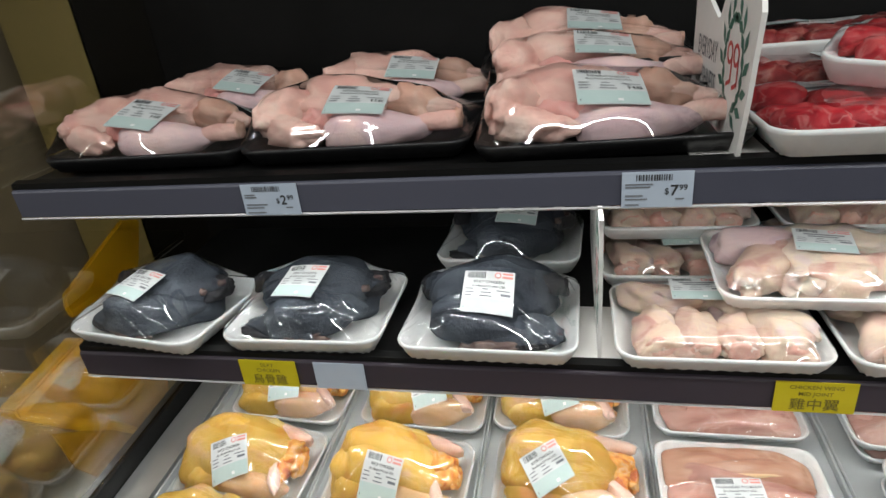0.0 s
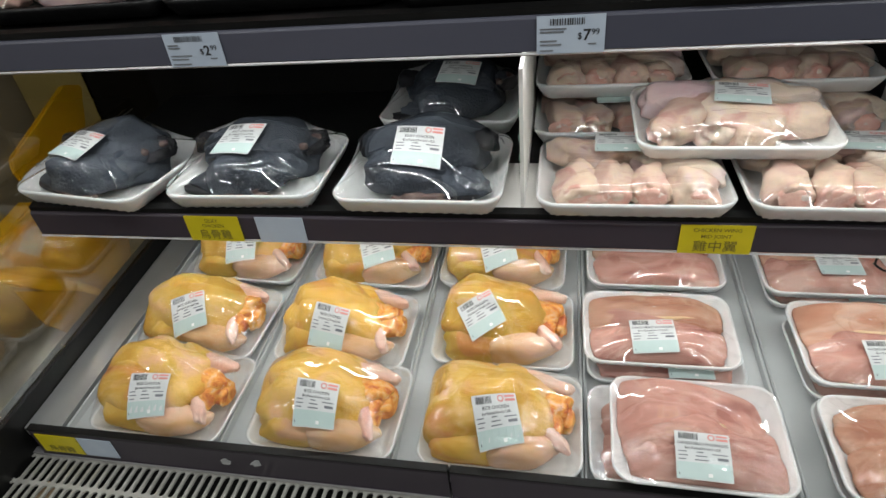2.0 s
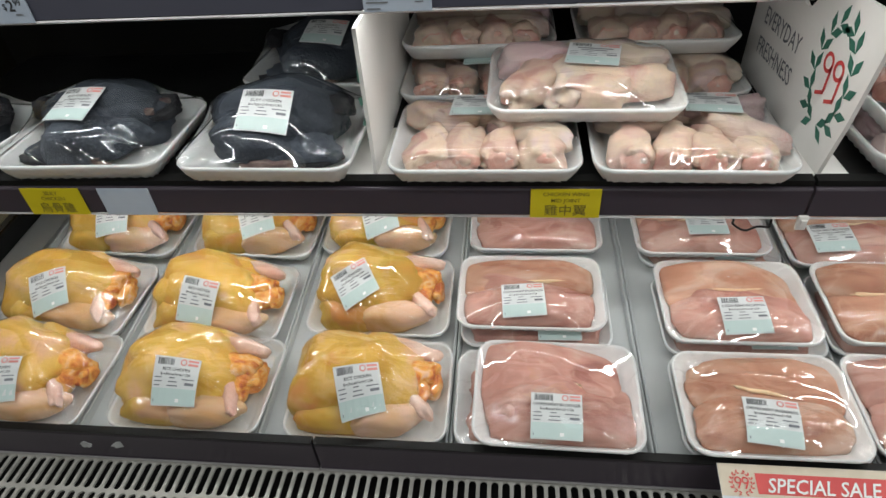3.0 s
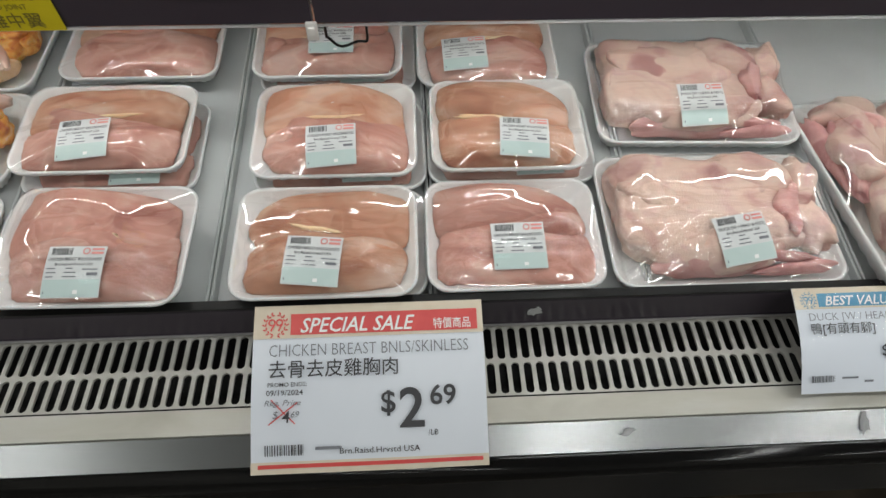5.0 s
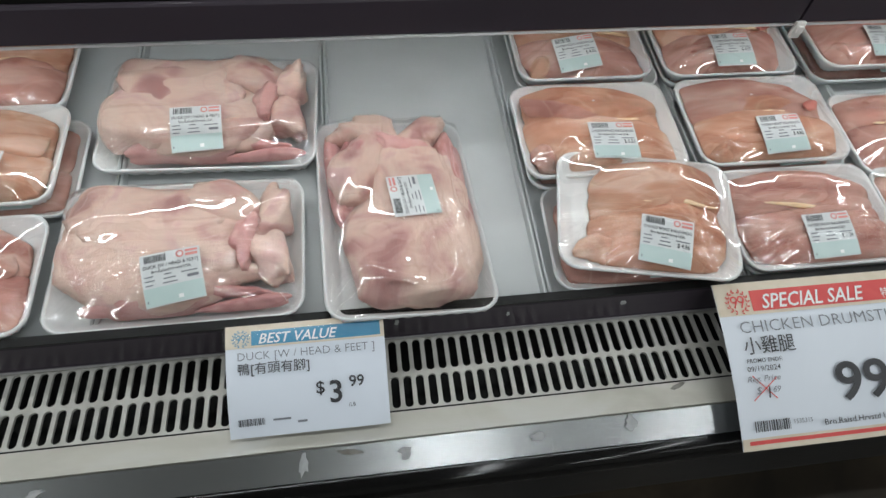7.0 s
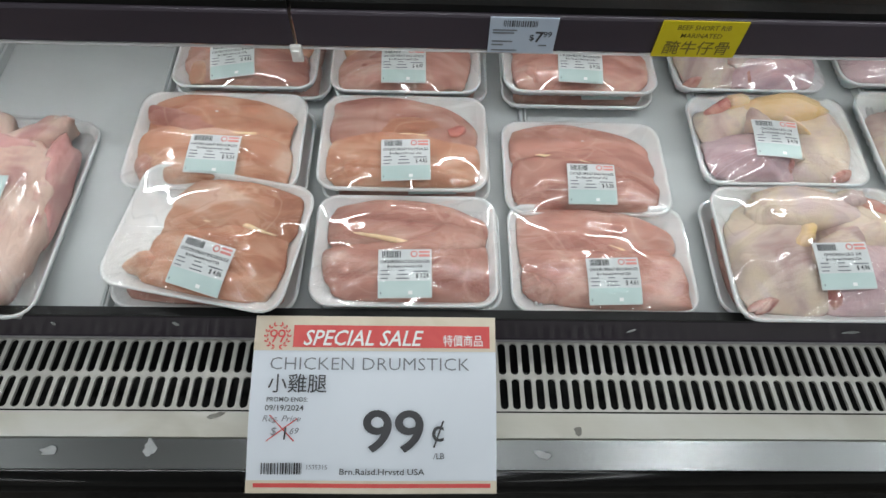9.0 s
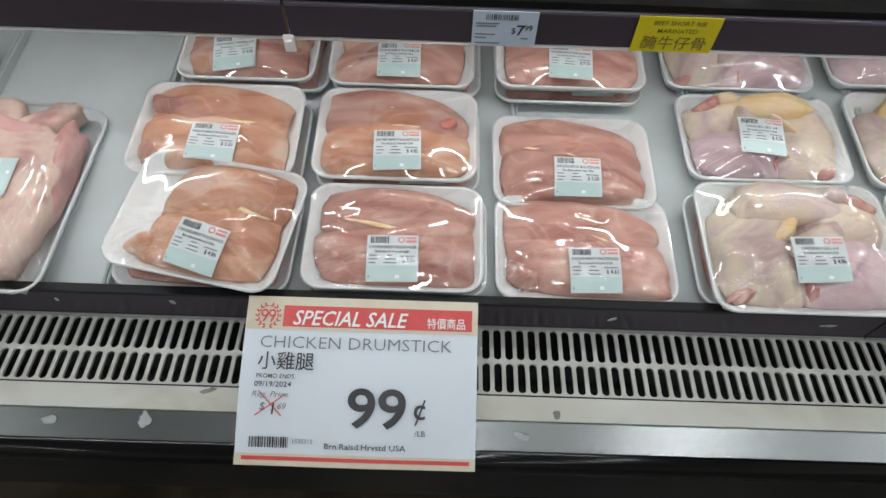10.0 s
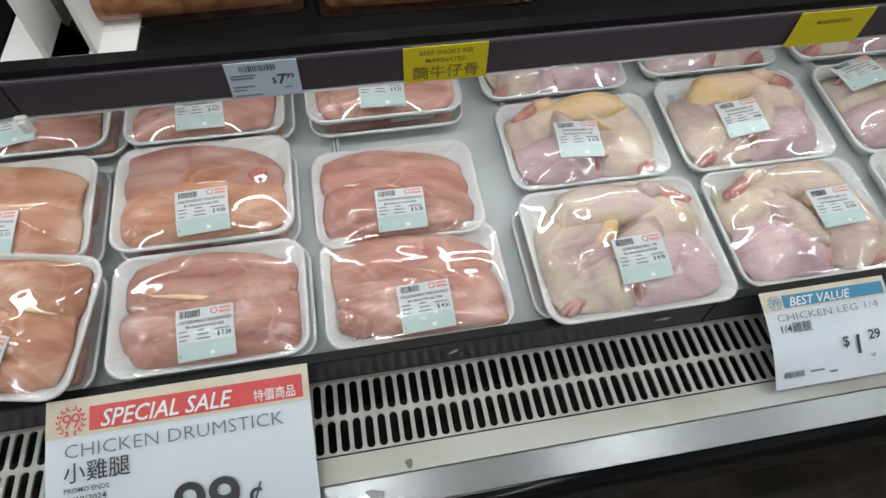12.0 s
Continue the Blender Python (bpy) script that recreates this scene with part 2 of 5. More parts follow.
M["scrap"] = mixed("torn_sticker", [(0.30, 0.31, 0.31), (0.46, 0.47, 0.47)], 60, rough=0.6, bump=0.2)
M["dirt"] = mixed("grey_residue", [(0.16, 0.15, 0.13), (0.26, 0.25, 0.22)], 60, rough=0.7, bump=0.2)
M["card"] = mixed("white_card", [(0.78, 0.76, 0.73), (0.83, 0.81, 0.78)], 12, rough=0.5, bump=0.05)
M["wall"] = mixed("painted_wall", [(0.52, 0.50, 0.46), (0.58, 0.56, 0.52)], 2, rough=0.8, bump=0.1, bump_scale=60)
M["beige"] = mixed("beige_post", [(0.40, 0.35, 0.16), (0.46, 0.40, 0.19)], 4, rough=0.5, bump=0.05)
M["ceiling"] = mixed("ceiling_tile", [(0.62, 0.62, 0.60), (0.70, 0.70, 0.68)], 12, rough=0.9, bump=0.2, bump_scale=90)
M["floor"] = mixed("brown_floor", [(0.012, 0.009, 0.005), (0.030, 0.022, 0.014), (0.07, 0.054, 0.036)], 5, rough=0.35, bump=0.1, bump_scale=30)
M["yellow_plastic"] = mixed("yellow_plastic", [(0.70, 0.42, 0.01), (0.78, 0.50, 0.015)], 6, rough=0.35, bump=0.08, bump_scale=60, sss=0.05)
M["brown"] = mixed("brown_bag", [(0.18, 0.12, 0.06), (0.30, 0.21, 0.12), (0.38, 0.28, 0.18)], 7, rough=0.3, bump=0.5, bump_scale=22, bump_dist=0.006)
M["grey_panel"] = mixed("grey_panel", [(0.30, 0.28, 0.245), (0.40, 0.375, 0.335)], 4, rough=0.45, bump=0.1)


def clear_material(name, rough, ior, tint=(1, 1, 1), even=0.0, bump=0.12):
    m, n, l, b = node_material(name)
    n.remove(b)
    tr, gl, fr, mx = n.new("ShaderNodeBsdfTransparent"), n.new("ShaderNodeBsdfGlossy"), n.new("ShaderNodeFresnel"), n.new("ShaderNodeMixShader")
    tr.inputs["Color"].default_value = (*tint, 1)
    gl.inputs["Roughness"].default_value, fr.inputs["IOR"].default_value = rough, ior
    tc, f, bp = n.new("ShaderNodeTexCoord"), n.new("ShaderNodeTexNoise"), n.new("ShaderNodeBump")
    f.inputs["Scale"].default_value, f.inputs["Detail"].default_value = 45.0, 2.0
    bp.inputs["Strength"].default_value, bp.inputs["Distance"].default_value = bump, 0.002
    l.new(tc.outputs["Object"], f.inputs["Vector"])
    l.new(f.outputs["Fac"], bp.inputs["Height"])
    l.new(bp.outputs["Normal"], gl.inputs["Normal"])
    l.new(bp.outputs["Normal"], fr.inputs["Normal"])
    if even:
        mx.inputs[0].default_value = even
    else:
        l.new(fr.outputs[0], mx.inputs[0])
    l.new(tr.outputs[0], mx.inputs[1])
    l.new(gl.outputs[0], mx.inputs[2])
    l.new(mx.outputs[0], n["Material Output"].inputs["Surface"])
    return m


M["film"] = clear_material("cling_film", 0.024, 1.84, (0.985, 0.985, 0.985), bump=0.015)
M["acrylic"] = clear_material("clear_acrylic", 0.035, 1.5, (0.90, 0.84, 0.72), 0.25, 0.05)
M["sleeve"] = clear_material("plastic_sleeve", 0.10, 1.22, (0.97, 0.97, 0.97), bump=0.05)


def tinted_sheet(name, colour, body):
    """A cloudy translucent plastic: part coloured surface, part tinted view through it."""
    m, n, l, b = node_material(name)
    b.inputs["Base Color"].default_value, b.inputs["Roughness"].default_value = (*colour, 1), 0.22
    tr, mx, tc, nz, mr = n.new("ShaderNodeBsdfTransparent"), n.new("ShaderNodeMixShader"), n.new("ShaderNodeTexCoord"), n.new("ShaderNodeTexNoise"), n.new("ShaderNodeMapRange")
    tr.inputs["Color"].default_value = (0.85, 0.62, 0.25, 1)
    nz.inputs["Scale"].default_value, nz.inputs["Detail"].default_value = 9.0, 3.0
    mr.inputs["From Min"].default_value, mr.inputs["From Max"].default_value = 0.35, 0.65
    mr.inputs["To Min"].default_value, mr.inputs["To Max"].default_value = body - 0.25, body + 0.25
    l.new(tc.outputs["Object"], nz.inputs["Vector"])
    l.new(nz.outputs["Fac"], mr.inputs["Value"])
    l.new(mr.outputs[0], mx.inputs[0])
    l.new(tr.outputs[0], mx.inputs[1])
    l.new(b.outputs[0], mx.inputs[2])
    l.new(mx.outputs[0], n["Material Output"].inputs["Surface"])
    return m


# dimmer, cloudy yellow: the tub wall's shadow is put into its colour
M["shaded_yellow"] = tinted_sheet("shaded_yellow", (0.58, 0.36, 0.03), 0.68)

# ---- mesh helpers ----


def mesh_object(name, verts, faces, material, parent=None, smooth=False, label=""):
    me = bpy.data.meshes.new(name)
    me.from_pydata([tuple(v) for v in verts], [], [tuple(f) for f in faces])
    me.materials.append(M[material])
    if smooth:
        me.polygons.foreach_set("use_smooth", [True] * len(me.polygons))
    me.update()
    ob = new(name, me)
    if parent is not None:
        ob.parent = parent
    if label:
        ob["label"] = label
    return ob


def part(name, bm, material, parent=None, label="", smooth=False):
    me = bpy.data.meshes.new(name)
    bm.to_mesh(me)
    bm.free()
    me.materials.append(M[material])
    if smooth:
        me.polygons.foreach_set("use_smooth", [True] * len(me.polygons))
    ob = new(name, me)
    if parent is not None:
        ob.parent = parent
    if label:
        ob["label"] = label
    return ob


def block(lo, hi, bevel=0.0, segments=2):
    """A bevelled box between two corners."""
    bm = bmesh.new()
    bmesh.ops.create_cube(bm, size=1.0)
    c = [(a + b) / 2 for a, b in zip(lo, hi)]
    s = [b - a for a, b in zip(lo, hi)]
    for v in bm.verts:
        v.co = Vector((c[0] + v.co.x * s[0], c[1] + v.co.y * s[1], c[2] + v.co.z * s[2]))
    if bevel:
        bmesh.ops.bevel(bm, geom=list(bm.edges), offset=bevel, segments=segments, profile=0.6, affect="EDGES")
    return bm


def extruded(profile, x0, x1):
    """A bar along x with the given closed (y, z) profile."""
    bm = bmesh.new()
    a = [bm.verts.new((x0, y, z)) for y, z in profile]
    b = [bm.verts.new((x1, y, z)) for y, z in profile]
    k = len(profile)
    for i in range(k):
        bm.faces.new((a[i], a[(i + 1) % k], b[(i + 1) % k], b[i]))
    bm.faces.new(list(reversed(a)))
    bm.faces.new(b)
    bmesh.ops.recalc_face_normals(bm, faces=list(bm.faces))
    return bm


def empty(name, m, label="", category="", group="", kind=""):
    ob = new(name)
    ob.empty_display_size = 0.05
    ob.matrix_basis = m
    return tagged(ob, label, category, group, kind)


def ribbed_ring(w, d, r, gap=0.0085):
    """The same outline with points spread along its straight sides too."""
    base, pts = rounded_ring(w, d, r), []
    for i, p in enumerate(base):
        q = base[(i + 1) % len(base)]
        pts.append(p)
        if i % 6 == 5:
            n = 22 if abs(p[0] - q[0]) > abs(p[1] - q[1]) else 16
            pts += [(p[0] + (q[0] - p[0]) * k / n, p[1] + (q[1] - p[1]) * k / n) for k in range(1, n)]
    return pts


def rounded_ring(w, d, r, steps=5):
    """The outline of a rounded rectangle, anticlockwise, centred on the origin."""
    pts = []
    for cx, cy, a0 in ((1, 1, 0), (-1, 1, 90), (-1, -1, 180), (1, -1, 270)):
        for i in range(steps + 1):
            a = radians(a0 + 90 * i / steps)
            pts.append((cx * (w / 2 - r) + r * math.cos(a), cy * (d / 2 - r) + r * math.sin(a)))
    return pts


TEXT_CACHE = {}


def text_shape(body, bold=0.0, shear=0.0):
    """Flat glyph outlines of height about 1, as vertices and faces, with the width of the line."""
    key = (body, bold, shear)
    if key not in TEXT_CACHE:
        data = bpy.data.curves.new("text", "FONT")
        data.body, data.size, data.resolution_u, data.offset, data.shear = body, 1.0, 6 if len(body) < 3 else 2, bold, shear
        ob = bpy.data.objects.new("text", data)
        me = ob.to_mesh()
        vs = [(v.co.x, v.co.y) for v in me.vertices]
        fs = [tuple(p.vertices) for p in me.polygons]
        ob.to_mesh_clear()
        bpy.data.objects.remove(ob)
        TEXT_CACHE[key] = (vs, fs, max((v[0] for v in vs), default=1.0))
    return TEXT_CACHE[key]


class Ink:
    """Flat print on a sheet, collected by colour: u to the right, v up, in metres."""

    def __init__(self):
        self.layers = {}

    def shape(self, colour, verts, faces):
        v, f = self.layers.setdefault(colour, ([], []))
        k = len(v)
        v.extend(verts)
        f.extend(tuple(i + k for i in face) for face in faces)

    def bar(self, colour, u0, v0, u1, v1):
        self.shape(colour, [(u0, v0), (u1, v0), (u1, v1), (u0, v1)], [(0, 1, 2, 3)])

    def line(self, colour, u0, v0, u1, v1, w):
        d = Vector((v0 - v1, u1 - u0)).normalized() * w / 2
        self.shape(colour, [(u0 + d.x, v0 + d.y), (u0 - d.x, v0 - d.y), (u1 - d.x, v1 - d.y), (u1 + d.x, v1 + d.y)], [(0, 1, 2, 3)])

    def text(self, colour, body, u, v, height, width=None, bold=0.0, shear=0.0, align="l"):
        vs, fs, wide = text_shape(body, bold, shear)
        sy = height / 0.72
        sx = width / wide if width else sy
        off = {"l": 0, "c": -wide * sx / 2, "r": -wide * sx}[align]
        self.shape(colour, [(u + off + x * sx, v + y * sy) for x, y in vs], fs)

    def ring(self, colour, u, v, r, w, n=20):
        vs = [(u + (r - w * (i % 2)) * math.cos(2 * math.pi * (i // 2) / n), v + (r - w * (i % 2)) * math.sin(2 * math.pi * (i // 2) / n)) for i in range(2 * n)]
        self.shape(colour, vs, [(2 * i, (2 * i + 2) % (2 * n), (2 * i + 3) % (2 * n), 2 * i + 1) for i in range(n)])

    def barcode(self, colour, u, v, w, h, rng):
        x = u
        while x < u + w:
            b = w * rng.choice((0.018, 0.03, 0.045))
            self.bar(colour, x, v, min(x + b, u + w), v + h)
            x += b + w * rng.choice((0.02, 0.03, 0.04))

    def wreath(self, colour, u, v, rx, ry, leaf):
        """Two rising sprays of small leaves round an oval."""
        for side in (-1, 1):
            for i in range(7):
                a = radians(-80 + i * 24)
                px, py = u + side * rx * math.cos(a), v + ry * math.sin(a)
                for out in (-0.5, 0.7):
                    b = a + radians(75) + out
                    tip = (px + side * leaf * math.cos(b), py + leaf * math.sin(b))
                    n = (-(tip[1] - py) * 0.22, (tip[0] - px) * 0.22)
                    mid = ((px + tip[0]) / 2, (py + tip[1]) / 2)
                    self.shape(colour, [(px, py), (mid[0] + n[0], mid[1] + n[1]), tip, (mid[0] - n[0], mid[1] - n[1])], [(0, 1, 2, 3)])

    def build(self, parent, drape, names):
        for i, (colour, (vs, fs)) in enumerate(self.layers.items()):
            ob = mesh_object(names.get(colour, "printing"), [drape(u, v, 0.0004 + 0.00015 * i) for u, v in vs], fs, colour.split("/")[0], parent)
            if ob.name.startswith(("printing", "emblem")):
                ob["kind"] = "stuff"


# ---- packages of meat ----


def lobe(size, at, turn=0.0, taper=0.0, bend=0.0, lump=0.07, seed=0, pitch=0.0, square=0.85, nx=22, nb=20, rough_lump=0.02):
    """A rounded piece of flesh along its own x axis: size (length, width, height), tapered and bent, with uneven skin."""
    rng = random.Random(seed)
    off = Vector((rng.uniform(0, 50), rng.uniform(0, 50), rng.uniform(0, 50)))
    verts, faces = [], []
    rot = Euler((0, radians(pitch), radians(turn))).to_matrix()
    for i in range(nx + 1):
        a = math.pi * i / nx
        cx = -math.copysign(abs(math.cos(a)) ** (0.5 + square / 2), math.cos(a))
        sx = max(0.0, math.sin(a)) ** square
        for j in range(nb):
            b = 2 * math.pi * j / nb
            k = 1 + taper * cx
            p = Vector((cx, sx * math.cos(b) * k + bend * (cx * cx - 0.4), sx * math.sin(b) * k))
            s = 1 + lump * noise.noise(p * 1.6 + off) * 2 + rough_lump * noise.noise(p * 5 + off) * 2
            q = Vector((p.x * size[0] / 2 * s, p.y * size[1] / 2 * s, p.z * size[2] / 2 * s))
            if q.z < -0.3 * size[2]:
                q.z = -0.3 * size[2] + (q.z + 0.3 * size[2]) * 0.3
            verts.append(rot @ q + Vector(at))
    for i in range(nx):
        for j in range(nb):
            faces.append((i * nb + j, i * nb + (j + 1) % nb, (i + 1) * nb + (j + 1) % nb, (i + 1) * nb + j))
    return verts, faces, nb


def slab(size, at, turn=0.0, power=2.8, taper=0.0, bend=0.0, lump=0.08, seed=0, edge=3.2, grooves=(), dome=0.32, nr=15, na=46):
    """A flat cut of meat with a soft squarish outline, rounded edge, gently uneven top and shallow muscle grooves."""
    rng = random.Random(seed)
    off = Vector((rng.uniform(0, 50), rng.uniform(0, 50), rng.uniform(0, 50)))
    rot = Euler((0, 0, radians(turn))).to_matrix()
    rows = [(1 - (1 - i / nr) ** 1.7, True) for i in range(nr + 1)]
    rows[0] = (0.02, True)
    rows += [(0.93, False), (0.05, False)]
    verts, faces = [], []
    for rho, top in rows:
        for j in range(na):
            a = 2 * math.pi * j / na
            c, q = math.cos(a), math.sin(a)
            r = (abs(c) ** power + abs(q) ** power) ** (-1 / power)
            r *= 1 + lump * 2 * noise.noise(Vector((c * 1.2, q * 1.2, 0)) + off) + lump * 0.7 * noise.noise(Vector((c * 3.4, q * 3.4, 4)) + off)
            x, y = rho * r * c, rho * r * q
            yy = y * (1 + taper * x) + bend * (x * x - 0.4)
            z = 0.0
            if top:
                f = max(0.0, 1 - rho ** edge) ** 0.55
                z = f * (1 - dome * rho * rho + 0.26 * noise.noise(Vector((x * 1.3, y * 1.1, 9)) + off) + 0.07 * noise.noise(Vector((x * 3.6, y * 3.2, 3)) + off))
                for y0, slope, deep, wide in grooves:
                    z -= f * deep * math.exp(-((y - y0 - slope * x - 0.10 * math.sin(2.6 * x + off.x)) / wide) ** 2)
            verts.append(rot @ Vector((x * size[0] / 2, yy * size[1] / 2, z * size[2])) + Vector(at))
    for i in range(len(rows) - 1):
        for j in range(na):
            faces.append((i * na + j, (i + 1) * na + j, (i + 1) * na + (j + 1) % na, i * na + (j + 1) % na))
    return verts, faces, na


def dense(verts, ring, k=6):
    """The points of a ringed surface with k - 1 more between each two neighbours."""
    p = np.array([tuple(v) for v in verts]).reshape(-1, ring, 3)
    p = np.concatenate([p, p[:, :1]], axis=1)
    for axis in (0, 1):
        p = np.moveaxis(p, axis, 0)
        parts = [p[:-1] * (1 - t / k) + p[1:] * (t / k) for t in range(k)]
        p = np.moveaxis(np.stack(parts, 1).reshape(-1, *p.shape[1:]), 0, axis)
    return p.reshape(-1, 3)


def foam_tray(w, d, h, material, parent, flare=0.016):
    r = 0.024
    rings = [(-2 * flare, 0.0), (-2 * flare + 0.004, 0.0015), (-0.014, h * 0.55), (-0.002, h - 0.003), (0.0, h), (-0.004, h + 0.0022), (-0.009, h - 0.001),
             (-2 * flare - 0.002, 0.0065), (-2 * flare - 0.012, 0.005)]
    verts, faces, k = [], [], 0
    for n_ring, (off, z) in enumerate(rings):
        ring = ribbed_ring(w + off, d + off, max(0.006, r + off / 2))
        k = len(ring)
        ridge = 0.0016 if n_ring in (1, 2) else 0.0
        verts += [(x * (1 + (ridge / 0.07) * (i % 2)), y * (1 + (ridge / 0.05) * (i % 2)), z) for i, (x, y) in enumerate(ring)]
    for a in range(len(rings) - 1):
        for i in range(k):
            faces.append((a * k + i, a * k + (i + 1) % k, (a + 1) * k + (i + 1) % k, (a + 1) * k + i))
    faces.append(tuple(reversed(range(k))))
    faces.append(tuple(range((len(rings) - 1) * k, len(rings) * k)))
    return mesh_object("foam_tray", verts, faces, material, parent, True, "shallow black foam tray" if material == "black_tray" else "white foam tray")


def film_heights(w, d, h, clouds, rng, creases=7, nx=72, ny=60, ripples=2):
    """Cling film pulled tight over the pieces and the tray's rim, with long tension folds."""
    low = np.full((ny, nx), -1.0)
    for pts in clouds:
        i = np.clip(np.round((pts[:, 0] / w + 0.5) * (nx - 1)).astype(int), 0, nx - 1)
        j = np.clip(np.round((pts[:, 1] / d + 0.5) * (ny - 1)).astype(int), 0, ny - 1)
        np.maximum.at(low, (j, i), pts[:, 2] + 0.0010)
    edge = np.zeros((ny, nx), bool)
    edge[0], edge[-1], edge[:, 0], edge[:, -1] = True, True, True, True
    low = np.where(edge, h + 0.003, np.maximum(low, h - 0.004))
    hull = low.copy()
    for step in range(5):
        for k in (40, 28, 20, 14, 10, 7, 5, 3, 2, 1):
            for dj, di in ((0, k), (k, 0), (k, k), (k, -k), (k, 2 * k), (k, -2 * k), (2 * k, k), (2 * k, -k)):
                if 2 * dj >= ny or 2 * abs(di) >= nx:
                    continue
                a = hull[:ny - 2 * dj, max(0, -2 * di):nx - max(0, 2 * di)]
                b = hull[2 * dj:, max(0, 2 * di):nx - max(0, -2 * di)]
                j0, i0 = dj, max(0, -2 * di) + di
                mid = hull[j0:j0 + a.shape[0], i0:i0 + a.shape[1]]
                np.maximum(mid, (a + b) / 2, out=mid)
    z = hull - 0.12 * (hull - low)
    for step in range(30):
        avg = z.copy()
        avg[1:-1, 1:-1] = (z[:-2, 1:-1] + z[2:, 1:-1] + z[1:-1, :-2] + z[1:-1, 2:]) / 4
        z = np.where(edge, h + 0.003, np.maximum(avg, low + 0.0003))
    for step in range(8):
        z[1:-1, 1:-1] = (z[:-2, 1:-1] + z[2:, 1:-1] + z[1:-1, :-2] + z[1:-1, 2:]) / 4
    smooth = z.copy()
    u, v = np.meshgrid(np.linspace(-0.5, 0.5, nx) * w, np.linspace(-0.5, 0.5, ny) * d)

    def fold(t, wide, slope):
        """A crease in section: a flat face of the given width and slope, falling away gently behind."""
        up = np.clip(t / wide, 0, 1)
        return slope * wide * (up - np.clip((t - wide) / (3.2 * wide), 0, 1))

    # folds fanning out of the corners
    for c in range(creases):
        sx, sy = rng.choice((-1, 1)), rng.choice((-1, -1, -1, -1, -1, 1))
        px, py = sx * w * rng.uniform(0.34, 0.48), sy * d * rng.uniform(0.32, 0.48)
        a = math.atan2(-py * rng.uniform(0.1, 0.9), -px * rng.uniform(0.5, 1.1))
        du, dv = u - px, v - py
        along, across = du * math.cos(a) + dv * math.sin(a), -du * math.sin(a) + dv * math.cos(a)
        across = across * math.copysign(1, math.cos(a)) + along * along * rng.uniform(-5, 5)
        reach, wide = rng.uniform(0.03, 0.07), rng.uniform(0.0020, 0.0034)
        z = z + fold(across, wide, rng.uniform(0.38, 0.54)) * np.exp(-(along / reach) ** 4) * (~edge)
    # long folds across the front, bowed and wavering
    for c in range(ripples):
        y0 = d * rng.uniform(-0.43, -0.09)
        x0, reach = w * rng.uniform(-0.20, 0.20), w * rng.uniform(0.22, 0.46)
        bow, wave, phase = rng.uniform(-1.9, 0.6), rng.uniform(30, 75), rng.uniform(0, 6)
        line = y0 + bow * (u - x0) ** 2 / w + rng.uniform(0.001, 0.0034) * np.sin(u * wave + phase)
        z = z + fold(v - line, rng.uniform(0.0026, 0.0040), rng.uniform(0.34, 0.47)) * np.exp(-((u - x0) / reach) ** 6) * (~edge)
    z[1:-1, 1:-1] = 0.5 * z[1:-1, 1:-1] + (z[:-2, 1:-1] + z[2:, 1:-1] + z[1:-1, :-2] + z[1:-1, 2:]) / 8
    return z, smooth


def film_mesh(w, d, h, z, parent):
    ny, nx = z.shape
    r = 0.024
    verts, faces = [], []
    for j in range(ny):
        for i in range(nx):
            x, y = (i / (nx - 1) - 0.5) * w, (j / (ny - 1) - 0.5) * d
            cx, cy = max(abs(x) - (w / 2 - r), 0), max(abs(y) - (d / 2 - r), 0)
            l = math.hypot(cx, cy)
            if l > r:
                x = math.copysign(w / 2 - r + cx * r / l, x)
                y = math.copysign(d / 2 - r + cy * r / l, y)
            verts.append((x, y, z[j][i]))
    for j in range(ny - 1):
        for i in range(nx - 1):
            faces.append((j * nx + i, j * nx + i + 1, (j + 1) * nx + i + 1, (j + 1) * nx + i))
    ob = mesh_object("plastic_film", verts, faces, "film", parent, True, "clear shiny cling film")
    ob.visible_shadow = False
    return ob


